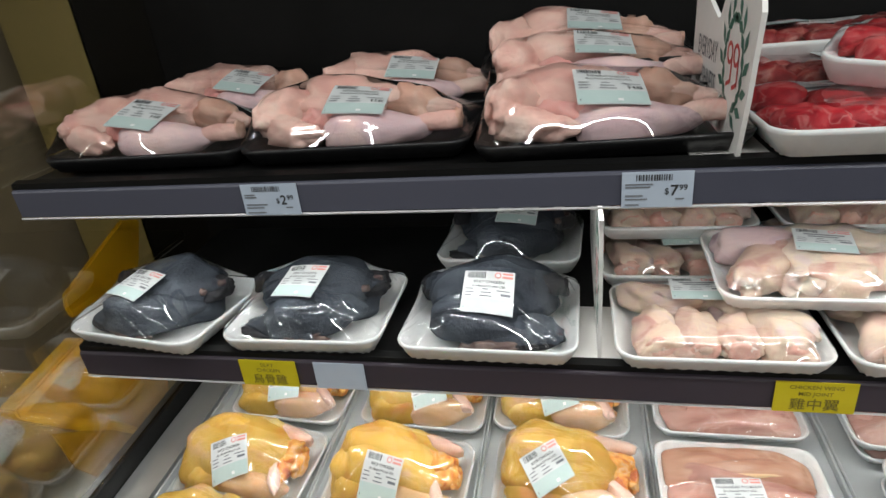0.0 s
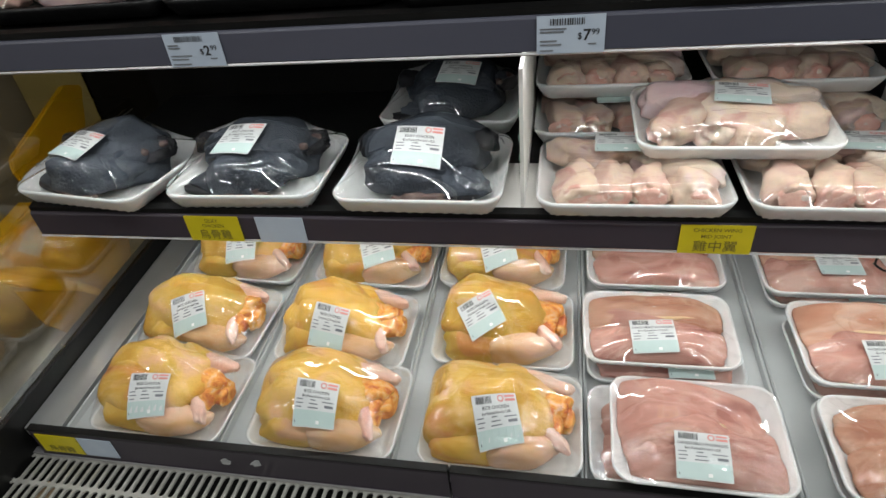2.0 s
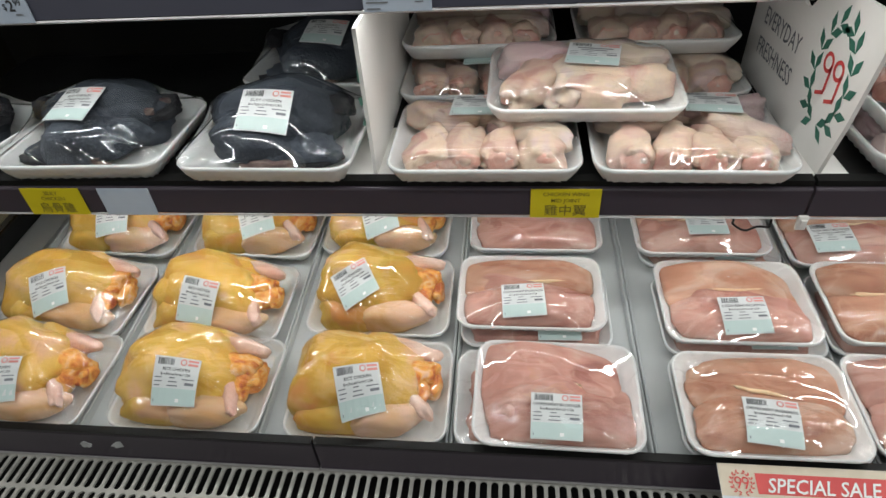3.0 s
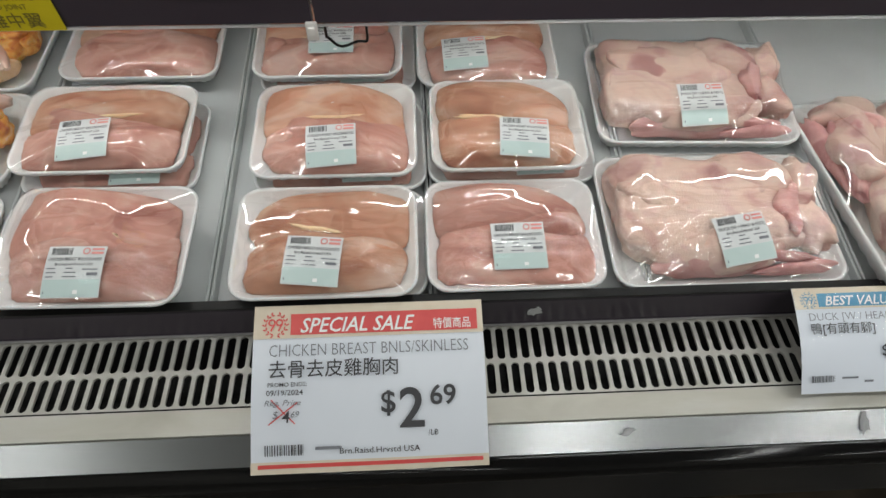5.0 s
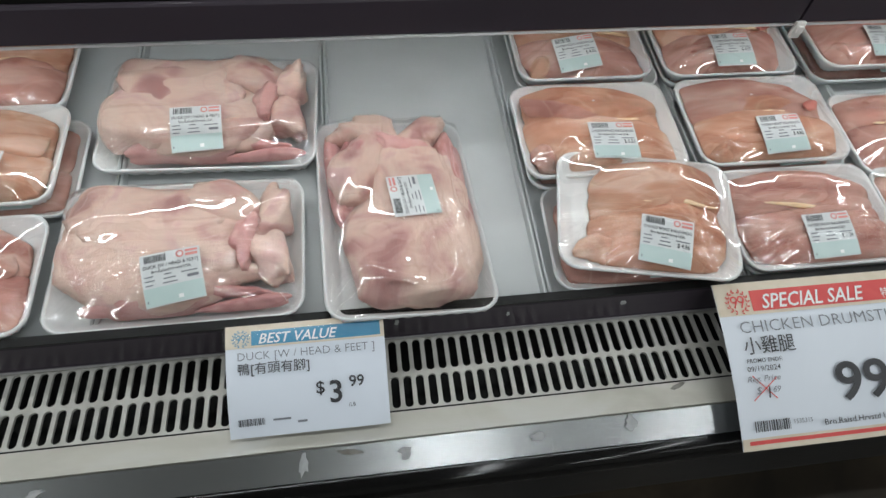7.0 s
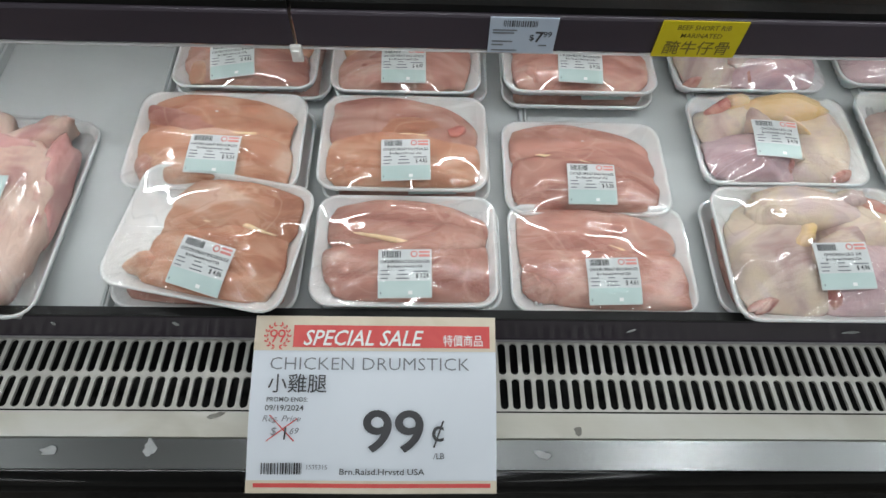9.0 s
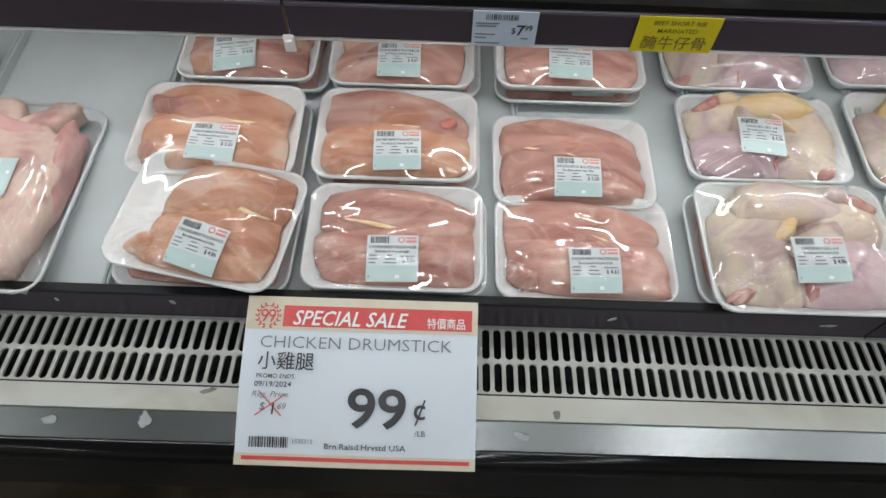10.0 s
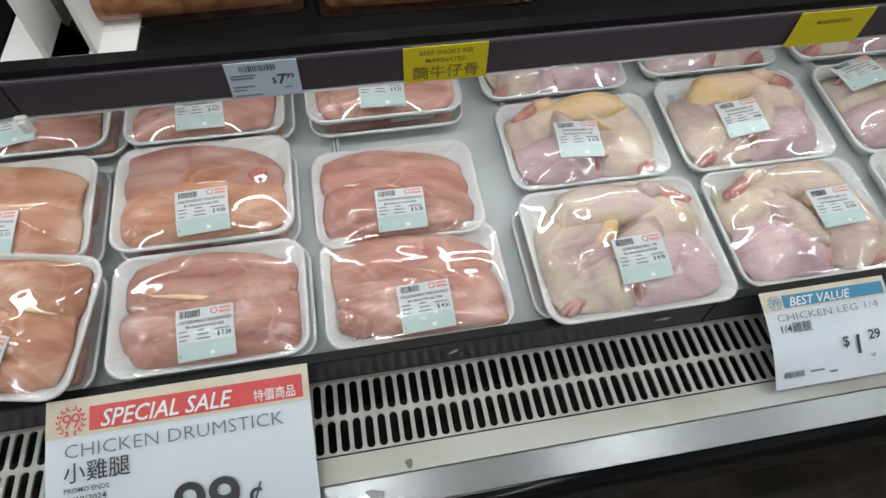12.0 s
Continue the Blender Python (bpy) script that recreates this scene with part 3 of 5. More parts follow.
def price_label(z, w, d, at, turn, words, price, parent, rng, size=(0.060, 0.054)):
    ny, nx = z.shape

    def height(x, y):
        i = min(max((x / w + 0.5) * (nx - 1), 0), nx - 1.001)
        j = min(max((y / d + 0.5) * (ny - 1), 0), ny - 1.001)
        a, b = int(i), int(j)
        f, g = i - a, j - b
        return z[b][a] * (1 - f) * (1 - g) + z[b][a + 1] * f * (1 - g) + z[b + 1][a] * (1 - f) * g + z[b + 1][a + 1] * f * g

    c, s = math.cos(radians(turn)), math.sin(radians(turn))
    lw, lh = size

    def raw(u, v):
        x, y = at[0] + c * u - s * v, at[1] + s * u + c * v
        return x, y, height(x, y)

    sample = [raw(lw * (a / 6 - 0.5), lh * (b / 6 - 0.5)) for a in range(7) for b in range(7)]
    A = np.array([(p[0], p[1], 1.0, p[0] ** 2, p[1] ** 2, p[0] * p[1]) for p in sample])
    heights = np.array([p[2] for p in sample])
    co = np.linalg.lstsq(A, heights, rcond=None)[0]
    plane = np.zeros(6)
    plane[:3] = np.linalg.lstsq(A[:, :3], heights, rcond=None)[0]
    co = 0.5 * co + 0.5 * plane
    rise = max(0.0, max(p[2] - float(np.dot(co, row)) for p, row in zip(sample, A))) + 0.0010

    def drape(u, v, up):
        x, y = at[0] + c * u - s * v, at[1] + s * u + c * v
        return x, y, float(np.dot(co, (x, y, 1.0, x * x, y * y, x * y))) + rise + up

    g = 8
    grid = [drape(lw * (i / g - 0.5), lh * (j / g - 0.5), 0.0) for j in range(g + 1) for i in range(g + 1)]
    under = [(p[0], p[1], p[2] - 0.0004) for p in grid]
    k = len(grid)
    faces = [(j * (g + 1) + i, j * (g + 1) + i + 1, (j + 1) * (g + 1) + i + 1, (j + 1) * (g + 1) + i) for j in range(g) for i in range(g)]
    faces += [tuple(k + i for i in reversed(f)) for f in faces]
    sheet = mesh_object("price_label", grid + under, faces, "paper", parent, True, "white and pale teal printed price label")
    ink = Ink()
    l, r, t, b = -lw / 2, lw / 2, lh / 2, -lh / 2
    for i in range(6):
        ink.bar("teal", l + 0.0005 + i * (lw - 0.001) / 6, b + 0.0006, l + 0.0005 + (i + 1) * (lw - 0.001) / 6, b + lh * 0.33)
    ink.barcode("ink", l + 0.004, t - 0.0095, lw * 0.36, 0.0075, rng)
    ink.ring("pink_ink", r - 0.0185, t - 0.0055, 0.0038, 0.0014, 14)
    ink.bar("pink_ink", r - 0.0135, t - 0.0045, r - 0.002, t - 0.0022)
    ink.bar("pink_ink", r - 0.0135, t - 0.0088, r - 0.002, t - 0.0062)
    if words:
        ink.text("ink", words, 0, t - 0.0155, 0.0034, min(lw * 0.92, 0.0026 * len(words)), 0.008, 0, "c")
        ink.text("ink", "Brn.Raised.Hrvstd USA", 0, t - 0.0205, 0.0030, lw * 0.66, 0.008, 0, "c")
    else:
        ink.bar("grey_ink", l + 0.010, t - 0.0152, r - 0.008, t - 0.0130)
        ink.bar("grey_ink", l + 0.014, t - 0.0198, r - 0.014, t - 0.0180)
    for u0, v0, u1 in ((0.05, 0.45, 0.2), (0.38, 0.45, 0.5), (0.66, 0.47, 0.93), (0.05, 0.53, 0.22), (0.36, 0.53, 0.56), (0.05, 0.61, 0.18), (0.34, 0.61, 0.58)):
        ink.bar("grey_ink", l + u0 * lw, t - v0 * lh - 0.0011, l + u1 * lw, t - v0 * lh)
    if price:
        ink.text("ink", "$ " + price, r - 0.0035, t - 0.61 * lh, 0.0048, 0.0135, 0.010, 0, "r")
    else:
        ink.bar("grey_ink", r - 0.014, t - 0.60 * lh, r - 0.0035, t - 0.545 * lh)
    ink.bar("white_ink", l + lw * 0.56, b + 0.003, l + lw * 0.64, b + 0.0065)
    ink.bar("grey_ink", l + 0.0025, b + 0.0035, l + 0.0035, b + 0.0058)
    ink.build(sheet, drape, {"teal": "teal_band", "white_ink": "mark"})
    return sheet


SEED = [100]


def pressed(p, lx, ly, flat):
    """A point of the flesh held inside the tray's walls and under the stretched film."""
    x, y, z = p
    room = 1.0 if z > 0.012 else 0.9
    kx, ky = lx * room * 0.86, ly * room * 0.86
    if abs(x) > kx:
        x = math.copysign(kx + (lx * room - kx) * (1 - math.exp(-(abs(x) - kx) / (lx * room - kx))), x)
    if abs(y) > ky:
        y = math.copysign(ky + (ly * room - ky) * (1 - math.exp(-(abs(y) - ky) / (ly * room - ky))), y)
    if z > flat:
        z = flat + (z - flat) * 0.4
    return Vector((x, y, max(z, 0.0062)))


def package(name, label, at, size, pieces, tag, turn=0.0, tilt=(0.0, 0.0), words="", price="", h=0.021, tray="foam", group="", creases=7, label_size=(0.056, 0.051), flat=0.2):
    """A film-wrapped tray: pieces are (part name, material, label, lobe arguments); tag is (x, y, turn) of the price label."""
    SEED[0] += 1
    rng = random.Random(SEED[0])
    w, d = size
    if at[2] < 0.675 and abs(turn) < 30:
        at = (at[0], max(at[1], 0.4300 + d / 2), at[2])
    base = empty(name, pose(at[0], at[1], at[2], tilt[0], tilt[1], turn), label, "packaged meat", group)
    foam_tray(w, d, h, tray, base)
    clouds = []
    for piece, material, words_on, args in pieces:
        SEED[0] += 1
        v, f, ring = (slab if "power" in args else lobe)(seed=SEED[0], **args)
        v = [pressed(p, w / 2 - 0.006, d / 2 - 0.006, flat) for p in v]
        mesh_object(piece, v, f, material, base, True, words_on)
        clouds.append(dense(v, ring))
    fine = abs(at[1] - 0.5) < 0.075 and at[2] < 0.72
    z, smooth = film_heights(w - 0.002, d - 0.002, h, clouds, rng, creases if fine else max(2, creases - 4), 168 if fine else 100, 128 if fine else 76, 7 if fine else 2)
    film_mesh(w - 0.002, d - 0.002, h, z, base)
    if tag:
        reach = 0.5 * label_size[1] * abs(math.cos(radians(tag[2]))) + 0.5 * label_size[0] * abs(math.sin(radians(tag[2]))) + 0.005
        tag = (tag[0], max(tag[1], reach - d / 2), tag[2])
        price_label(smooth, w, d, tag[:2], tag[2], words, price, base, rng, label_size)
    return base


DECK_Z, DECK_SLOPE = 0.653, 0.09


def deck_at(x, y, up=0.0):
    return (x + 0.003, y - 0.005, DECK_Z + DECK_SLOPE * (y - 0.435) + up)


DECK_TILT = math.degrees(math.atan(DECK_SLOPE))
BREAST_WORDS = "CHICKEN BREAST BNLS/SKINLESS"


def breast(x, y, tag, price="", up=0.0, size=(0.203, 0.142), turn=0.0, tone="breast", flip=1, tilt=(DECK_TILT, 0), spot=False, fill=1.0):
    w, d = size
    rng = random.Random(int(x * 1000) + int(y * 777))
    g = rng.uniform
    other = "breast" if tone == "breast_tan" else "breast_tan"
    lean = g(-9, 9)
    aside = (1 - fill) * w * 0.42
    cover = g(0.10, 0.22)
    pieces = [
        ("chicken_breast", other if g(0, 1) < 0.25 else tone, "", dict(size=(w * g(0.94, 1.03) * fill, d * g(0.62, 0.70), g(0.029, 0.034)), at=(flip * g(-0.008, 0.006) + aside, d * 0.195, 0.0055), turn=lean + g(-3, 3), power=g(2.3, 3.0), taper=flip * g(-0.24, -0.05), bend=g(-0.16, 0.02), lump=0.075, grooves=((g(-0.2, 0.3), g(-0.4, 0.4), 0.10, 0.10),))),
        ("chicken_breast", other if g(0, 1) < 0.2 else tone, "", dict(size=(w * g(0.94, 1.03) * fill, d * g(0.62, 0.72), g(0.030, 0.036)), at=(flip * g(-0.006, 0.008) + aside, -d * 0.185, 0.0060), turn=lean + g(-4, 6), power=g(2.3, 3.0), taper=flip * g(0.0, 0.22), bend=g(-0.04, 0.16), lump=0.075, grooves=((g(-0.3, 0.2), g(-0.5, 0.5), 0.14, 0.08), (g(-0.5, 0.5), g(-0.3, 0.3), 0.06, 0.05)))),
        ("chicken_tender", tone, "", dict(size=(w * g(0.42, 0.62), d * g(0.22, 0.30), 0.0165), at=(flip * w * g(-0.20, 0.20), d * g(-0.10, 0.14), 0.0215), turn=lean + g(-16, 16), power=2.2, taper=g(-0.35, 0.35), bend=g(-0.4, 0.4), lump=0.11, edge=2.6, na=34, nr=10)),
        ("breast_tip", tone, "", dict(size=(w * g(0.20, 0.30), d * g(0.20, 0.32), 0.024), at=(-flip * w * g(0.26, 0.36), d * g(-0.34, -0.10), 0.0062), turn=g(-70, 70), power=2.2, taper=g(-0.3, 0.3), bend=g(-0.4, 0.4), lump=0.16, edge=2.6, na=30, nr=9)),
        ("fat_streak", "fat", "thin streak of pale sinew", dict(size=(w * cover * 2, 0.0052, 0.0052), at=(flip * w * g(-0.10, 0.22), d * g(-0.04, 0.08), 0.0325), turn=lean + g(-14, 14), lump=0.25, bend=g(-2.0, 2.0), rough_lump=0.10, nx=16, nb=8)),
    ]
    if spot:
        pieces.append(("red_spot", "blood", "small red blood spot", dict(size=(0.020, 0.014, 0.008), at=(w * 0.32, d * 0.04, 0.0345), turn=20, lump=0.2, nx=12, nb=10)))
    return package("chicken_breast_package", "pink skinless chicken breasts wrapped on a white foam tray", deck_at(x, y, up), size, pieces, tag, turn, tilt, BREAST_WORDS, price, group="packages of chicken breast", flat=0.036)


def under_breast(x, y, up=0.0, size=(0.200, 0.138), turn=0.0, tone="breast"):
    w, d = size
    pieces = [("chicken_breast", tone, "", dict(size=(w * 0.95, d * 0.60, 0.020), at=(0, s * d * 0.2, 0.0055), turn=s * 4, power=2.8, taper=s * 0.1)) for s in (1, -1)]
    return package("chicken_breast_package", "flat package of pink chicken breasts under another tray", deck_at(x, y, up), size, pieces, (0.03, -d * 0.25, 2), turn, (DECK_TILT, 0), "", "", h=0.019, group="packages of chicken breast")


def yellow_chicken(x, y, tag, price="", size=(0.200, 0.145), turn=0.0, plump=1.0, words="RICE CHICKEN"):
    w, d = size
    rng = random.Random(int(x * 1000) + int(y * 777))
    g = rng.uniform
    pieces = [
        ("chicken_body", "yellow_skin", "plump yellow skin", dict(size=(0.158 * plump, 0.122 * plump, 0.092 * plump), at=(-0.016, 0.005, 0.034), turn=g(-8, 4), taper=-0.16, lump=0.11, rough_lump=0.025, square=0.76, nx=32, nb=30)),
        ("breast_keel", "yellow_skin", "", dict(size=(0.118, 0.066, 0.052), at=(-0.022, 0.014, 0.056), turn=g(-14, 0), taper=-0.2, lump=0.06, square=0.75)),
        ("thigh", "yellow_skin", "", dict(size=(0.094, 0.052, 0.052), at=(-0.034, -0.044, 0.028), turn=g(-10, 6), taper=-0.2, lump=0.10)),
        ("drumstick", "yellow_leg", "paler pinkish yellow drumstick", dict(size=(0.098, 0.046, 0.046), at=(0.034, -0.046, 0.030), turn=g(6, 20), taper=-0.42, lump=0.09)),
        ("thigh", "yellow_skin", "", dict(size=(0.085, 0.050, 0.048), at=(0.022, 0.042, 0.034), turn=g(-26, -12), taper=-0.3, lump=0.07)),
        ("wing", "pale_skin", "pale pink wing", dict(size=(0.070, 0.022, 0.024), at=(0.060, 0.040, 0.044), turn=g(-25, -5), taper=-0.25, bend=0.3, lump=0.12)),
        ("shank", "pale_skin", "pale pink shank", dict(size=(0.062, 0.018, 0.020), at=(0.060, -0.026, 0.040), turn=g(-70, -40), taper=0.25, bend=0.3, lump=0.12)),
        ("neck_fold", "orange_fold", "folded orange neck skin", dict(size=(0.054, 0.040, 0.034), at=(0.056, 0.014, 0.040), turn=g(-40, 10), taper=0.2, bend=0.5, lump=0.16, rough_lump=0.03)),
        ("neck_fold", "orange_fold", "", dict(size=(0.054, 0.032, 0.030), at=(0.064, -0.008, 0.034), turn=g(40, 90), taper=0.2, bend=-0.5, lump=0.16, rough_lump=0.03)),
        ("neck_fold", "orange_fold", "", dict(size=(0.040, 0.026, 0.026), at=(0.080, 0.006, 0.028), turn=g(60, 120), taper=-0.2, bend=0.5, lump=0.18, rough_lump=0.03)),
    ]
    return package("whole_chicken_package", "whole yellow-skinned chicken wrapped on a white foam tray", deck_at(x, y), size, pieces, tag, turn, (DECK_TILT, 0), words, price, group="packages of whole yellow chicken", creases=6, label_size=(0.052, 0.050))


def duck(x, y, size, tag, price="", turn=0.0, long=False):
    w, d = size
    body = [
        ("duck_body", "duck_skin", "pale plucked duck body", dict(size=(w * 0.80, d * 0.88, 0.074), at=(-w * 0.08, 0.006, 0.026), turn=-3, taper=-0.10, lump=0.13, square=0.70, nx=36, nb=32, rough_lump=0.045)),
        ("breast_ridge", "duck_skin", "", dict(size=(w * 0.56, d * 0.44, 0.050), at=(-w * 0.12, d * 0.08, 0.036), turn=-6, taper=-0.1, lump=0.19, square=0.75, rough_lump=0.05)),
        ("leg", "duck_skin", "", dict(size=(w * 0.54, d * 0.30, 0.048), at=(w * 0.06, -d * 0.24, 0.030), turn=8, taper=-0.35, lump=0.19, bend=0.2)),
        ("leg", "duck_skin", "", dict(size=(w * 0.40, d * 0.34, 0.054), at=(w * 0.20, d * 0.22, 0.034), turn=-28, taper=-0.25, lump=0.19)),
        ("wing", "duck_pink", "pinkish folded wing", dict(size=(w * 0.50, d * 0.20, 0.036), at=(-w * 0.10, -d * 0.34, 0.024), turn=4, taper=0.3, lump=0.19, bend=-0.3)),
        ("neck", "duck_skin", "folded neck skin", dict(size=(w * 0.30, d * 0.24, 0.050), at=(w * 0.36, d * 0.14, 0.034), turn=64, taper=0.2, bend=0.8, lump=0.2, rough_lump=0.05)),
        ("neck", "duck_skin", "", dict(size=(w * 0.28, d * 0.26, 0.046), at=(w * 0.38, -d * 0.10, 0.030), turn=115, taper=0.2, bend=-0.6, lump=0.2, rough_lump=0.05)),
        ("neck", "duck_pink", "", dict(size=(w * 0.22, d * 0.14, 0.036), at=(w * 0.28, -d * 0.04, 0.046), turn=80, taper=0.2, bend=-0.8, lump=0.2, rough_lump=0.05)),
        ("foot", "duck_red", "pinkish red foot", dict(size=(w * 0.36, d * 0.08, 0.018), at=(w * 0.26, -d * 0.40, 0.024), turn=4, taper=0.3, lump=0.16)),
        ("foot", "duck_red", "", dict(size=(w * 0.30, d * 0.07, 0.018), at=(w * 0.22, -d * 0.33, 0.030), turn=-5, taper=-0.3, lump=0.18)),
        ("cut_end", "duck_red", "dark red cut end", dict(size=(w * 0.08, d * 0.13, 0.024), at=(w * 0.25, d * 0.22, 0.048), turn=30, lump=0.2)),
    ]
    if long:
        body[0][3].update(size=(w * 0.86, d * 0.74, 0.078), at=(-w * 0.05, -d * 0.07, 0.026), taper=-0.20, square=0.72)
        body[1][3].update(size=(w * 0.50, d * 0.40, 0.044), at=(-w * 0.08, -d * 0.06, 0.040))
        body[4][3].update(size=(w * 0.50, d * 0.22, 0.044), at=(w * 0.10, -d * 0.37, 0.028), turn=8)
        body[6][3].update(at=(w * 0.38, -d * 0.20, 0.034), size=(w * 0.36, d * 0.24, 0.046), turn=150)
        for piece in body:
            if piece[0] == "foot":
                x_, y_, z_ = piece[3]["at"]
                piece[3]["at"] = (x_ * 0.8 - 0.01, -y_ * 0.98, z_)
                piece[3]["size"] = (w * 0.46, d * 0.15, 0.024)
    return package("duck_package", "whole plucked pale duck wrapped on a white foam tray", deck_at(x, y), size, body, tag, turn, (DECK_TILT, 0), "DUCK [W / HEAD & FEET]", price, h=0.024, group="packages of duck", creases=12, flat=0.052)


def leg_quarters(x, y, tag, price="", up=0.0, size=(0.216, 0.166), turn=0.0, yellow=False, mirror=1):
    w, d = size
    k = mirror
    rng = random.Random(int(x * 1000) + int(y * 777))
    g = rng.uniform
    skin = "leg_yellow" if yellow else "leg_skin"
    pieces = [
        ("chicken_thigh", "leg_skin", "", dict(size=(w * 0.56, d * g(0.86, 0.96), 0.036), at=(-k * w * 0.23, -d * 0.02, 0.006), turn=k * g(-16, -4), power=2.3, taper=k * g(0.05, 0.25), lump=0.10, edge=2.3, grooves=((g(-0.2, 0.4), g(-0.6, 0.6), 0.10, 0.10),))),
        ("drumstick", skin, "", dict(size=(w * 0.62, d * 0.32, 0.046), at=(-k * w * 0.02, d * 0.28, 0.026), turn=k * g(-6, 12), taper=k * -0.40, bend=-0.2, lump=0.10, rough_lump=0.03)),
        ("chicken_thigh", "leg_purple", "mauve tinted skin", dict(size=(w * 0.62, d * g(0.56, 0.66), 0.038), at=(k * w * 0.19, -d * 0.20, 0.006), turn=k * g(4, 22), power=2.2, taper=g(-0.1, 0.2), lump=0.10, edge=2.2, grooves=((g(-0.2, 0.2), g(-0.6, 0.6), 0.08, 0.10),))),
        ("chicken_thigh", "leg_skin", "", dict(size=(w * 0.52, d * 0.50, 0.034), at=(k * w * 0.24, d * 0.18, 0.006), turn=k * g(-30, -12), power=2.3, taper=-0.2, bend=0.2, lump=0.12, edge=2.3)),
        ("drumstick", "leg_skin", "", dict(size=(w * 0.44, d * 0.25, 0.042), at=(k * w * 0.06, -d * 0.02, 0.026), turn=k * g(35, 60), taper=-0.30, bend=0.3, lump=0.12, rough_lump=0.03)),
        ("knuckle", skin, "", dict(size=(0.030, 0.024, 0.024), at=(k * w * 0.20, d * 0.36, 0.034), lump=0.2, nx=14, nb=12, rough_lump=0.06)),
        ("fat_fold", "leg_yellow", "yellow fat fold", dict(size=(w * 0.26, d * 0.12, 0.014), at=(-k * w * 0.10, d * 0.08, 0.030), turn=k * 50, power=2.1, bend=0.4, lump=0.2, edge=2.0, na=28, nr=8)),
        ("cut_edge", "leg_red", "dark red cut meat", dict(size=(w * 0.24, d * 0.13, 0.012), at=(k * w * 0.32, d * 0.30, 0.030), turn=-k * 34, power=2.1, bend=0.4, lump=0.25, edge=2.0, na=28, nr=8)),
        ("cut_edge", "leg_red", "", dict(size=(w * 0.20, d * 0.14, 0.022), at=(-k * w * 0.34, -d * 0.38, 0.006), turn=24, power=2.1, bend=-0.4, lump=0.25, edge=2.0, na=28, nr=8)),
        ("cut_edge", "leg_red", "", dict(size=(w * 0.10, d * 0.30, 0.026), at=(-k * w * 0.02, -d * 0.30, 0.006), turn=k * 14, power=2.1, lump=0.25, edge=2.0, na=28, nr=8)),
    ]
    return package("chicken_leg_package", "pale skin-on chicken leg quarters wrapped on a white tray", deck_at(x, y, up), size, pieces, tag, turn, (DECK_TILT, 0), "CHICKEN LEG 1/4", price, group="packages of chicken leg quarters", flat=0.044, creases=9)


def black_chicken(x, y, z, tag, price="", turn=0.0, size=(0.198, 0.168), mirror=1, lean=(0, 0)):
    w, d = size
    k = mirror
    pieces = [
        ("chicken_body", "black_skin", "blue-black skin", dict(size=(0.146, 0.112, 0.088), at=(-k * 0.004, 0.018, 0.032), turn=-k * 14, taper=k * 0.12, lump=0.10, rough_lump=0.03, nx=28, nb=26)),
        ("thigh", "black_skin", "", dict(size=(0.116, 0.062, 0.052), at=(k * 0.012, -0.038, 0.032), turn=k * 18, taper=-0.3, lump=0.12, bend=0.3)),
        ("wing", "black_skin", "", dict(size=(0.100, 0.042, 0.034), at=(-k * 0.028, -0.050, 0.022), turn=-k * 12, taper=0.3, lump=0.16, bend=-0.4, rough_lump=0.04)),
        ("drumstick", "black_skin", "", dict(size=(0.080, 0.034, 0.034), at=(k * 0.050, 0.004, 0.044), turn=k * 40, taper=-0.3, lump=0.1)),
        ("foot", "black_dark", "black foot", dict(size=(0.046, 0.020, 0.018), at=(k * 0.070, 0.030, 0.046), turn=-k * 20, lump=0.2, rough_lump=0.06)),
        ("cut_bone", "black_pink", "pale cut bone end", dict(size=(0.013, 0.010, 0.010), at=(k * 0.064, -0.004, 0.049), lump=0.15, nx=12, nb=12)),
        ("foot", "black_dark", "", dict(size=(0.040, 0.018, 0.016), at=(k * 0.078, 0.012, 0.040), turn=k * 50, lump=0.25, rough_lump=0.08)),
        ("cut_bone", "black_pink", "", dict(size=(0.016, 0.011, 0.010), at=(k * 0.074, 0.020, 0.050), turn=30, lump=0.2, nx=12, nb=12)),
        ("head", "black_dark", "small dark head", dict(size=(0.042, 0.026, 0.026), at=(-k * 0.074, 0.020, 0.046), turn=k * 25, taper=-0.3, lump=0.14)),
        ("gizzard", "black_pink", "reddish brown giblets", dict(size=(0.060, 0.022, 0.016), at=(-k * 0.004, -0.066, 0.018), turn=4, bend=0.3, lump=0.25, rough_lump=0.08)),
        ("wing_tip", "black_dark", "", dict(size=(0.060, 0.020, 0.012), at=(-k * 0.056, -0.054, 0.016), turn=-k * 16, taper=-0.4, lump=0.15)),
    ]
    return package("black_chicken_package", "whole black-skinned silky chicken wrapped on a white tray", (x, y, z), size, pieces, tag, turn, lean, "SILKY CHICKEN", price, h=0.023, group="packages of black chicken", creases=12, label_size=(0.056, 0.050))


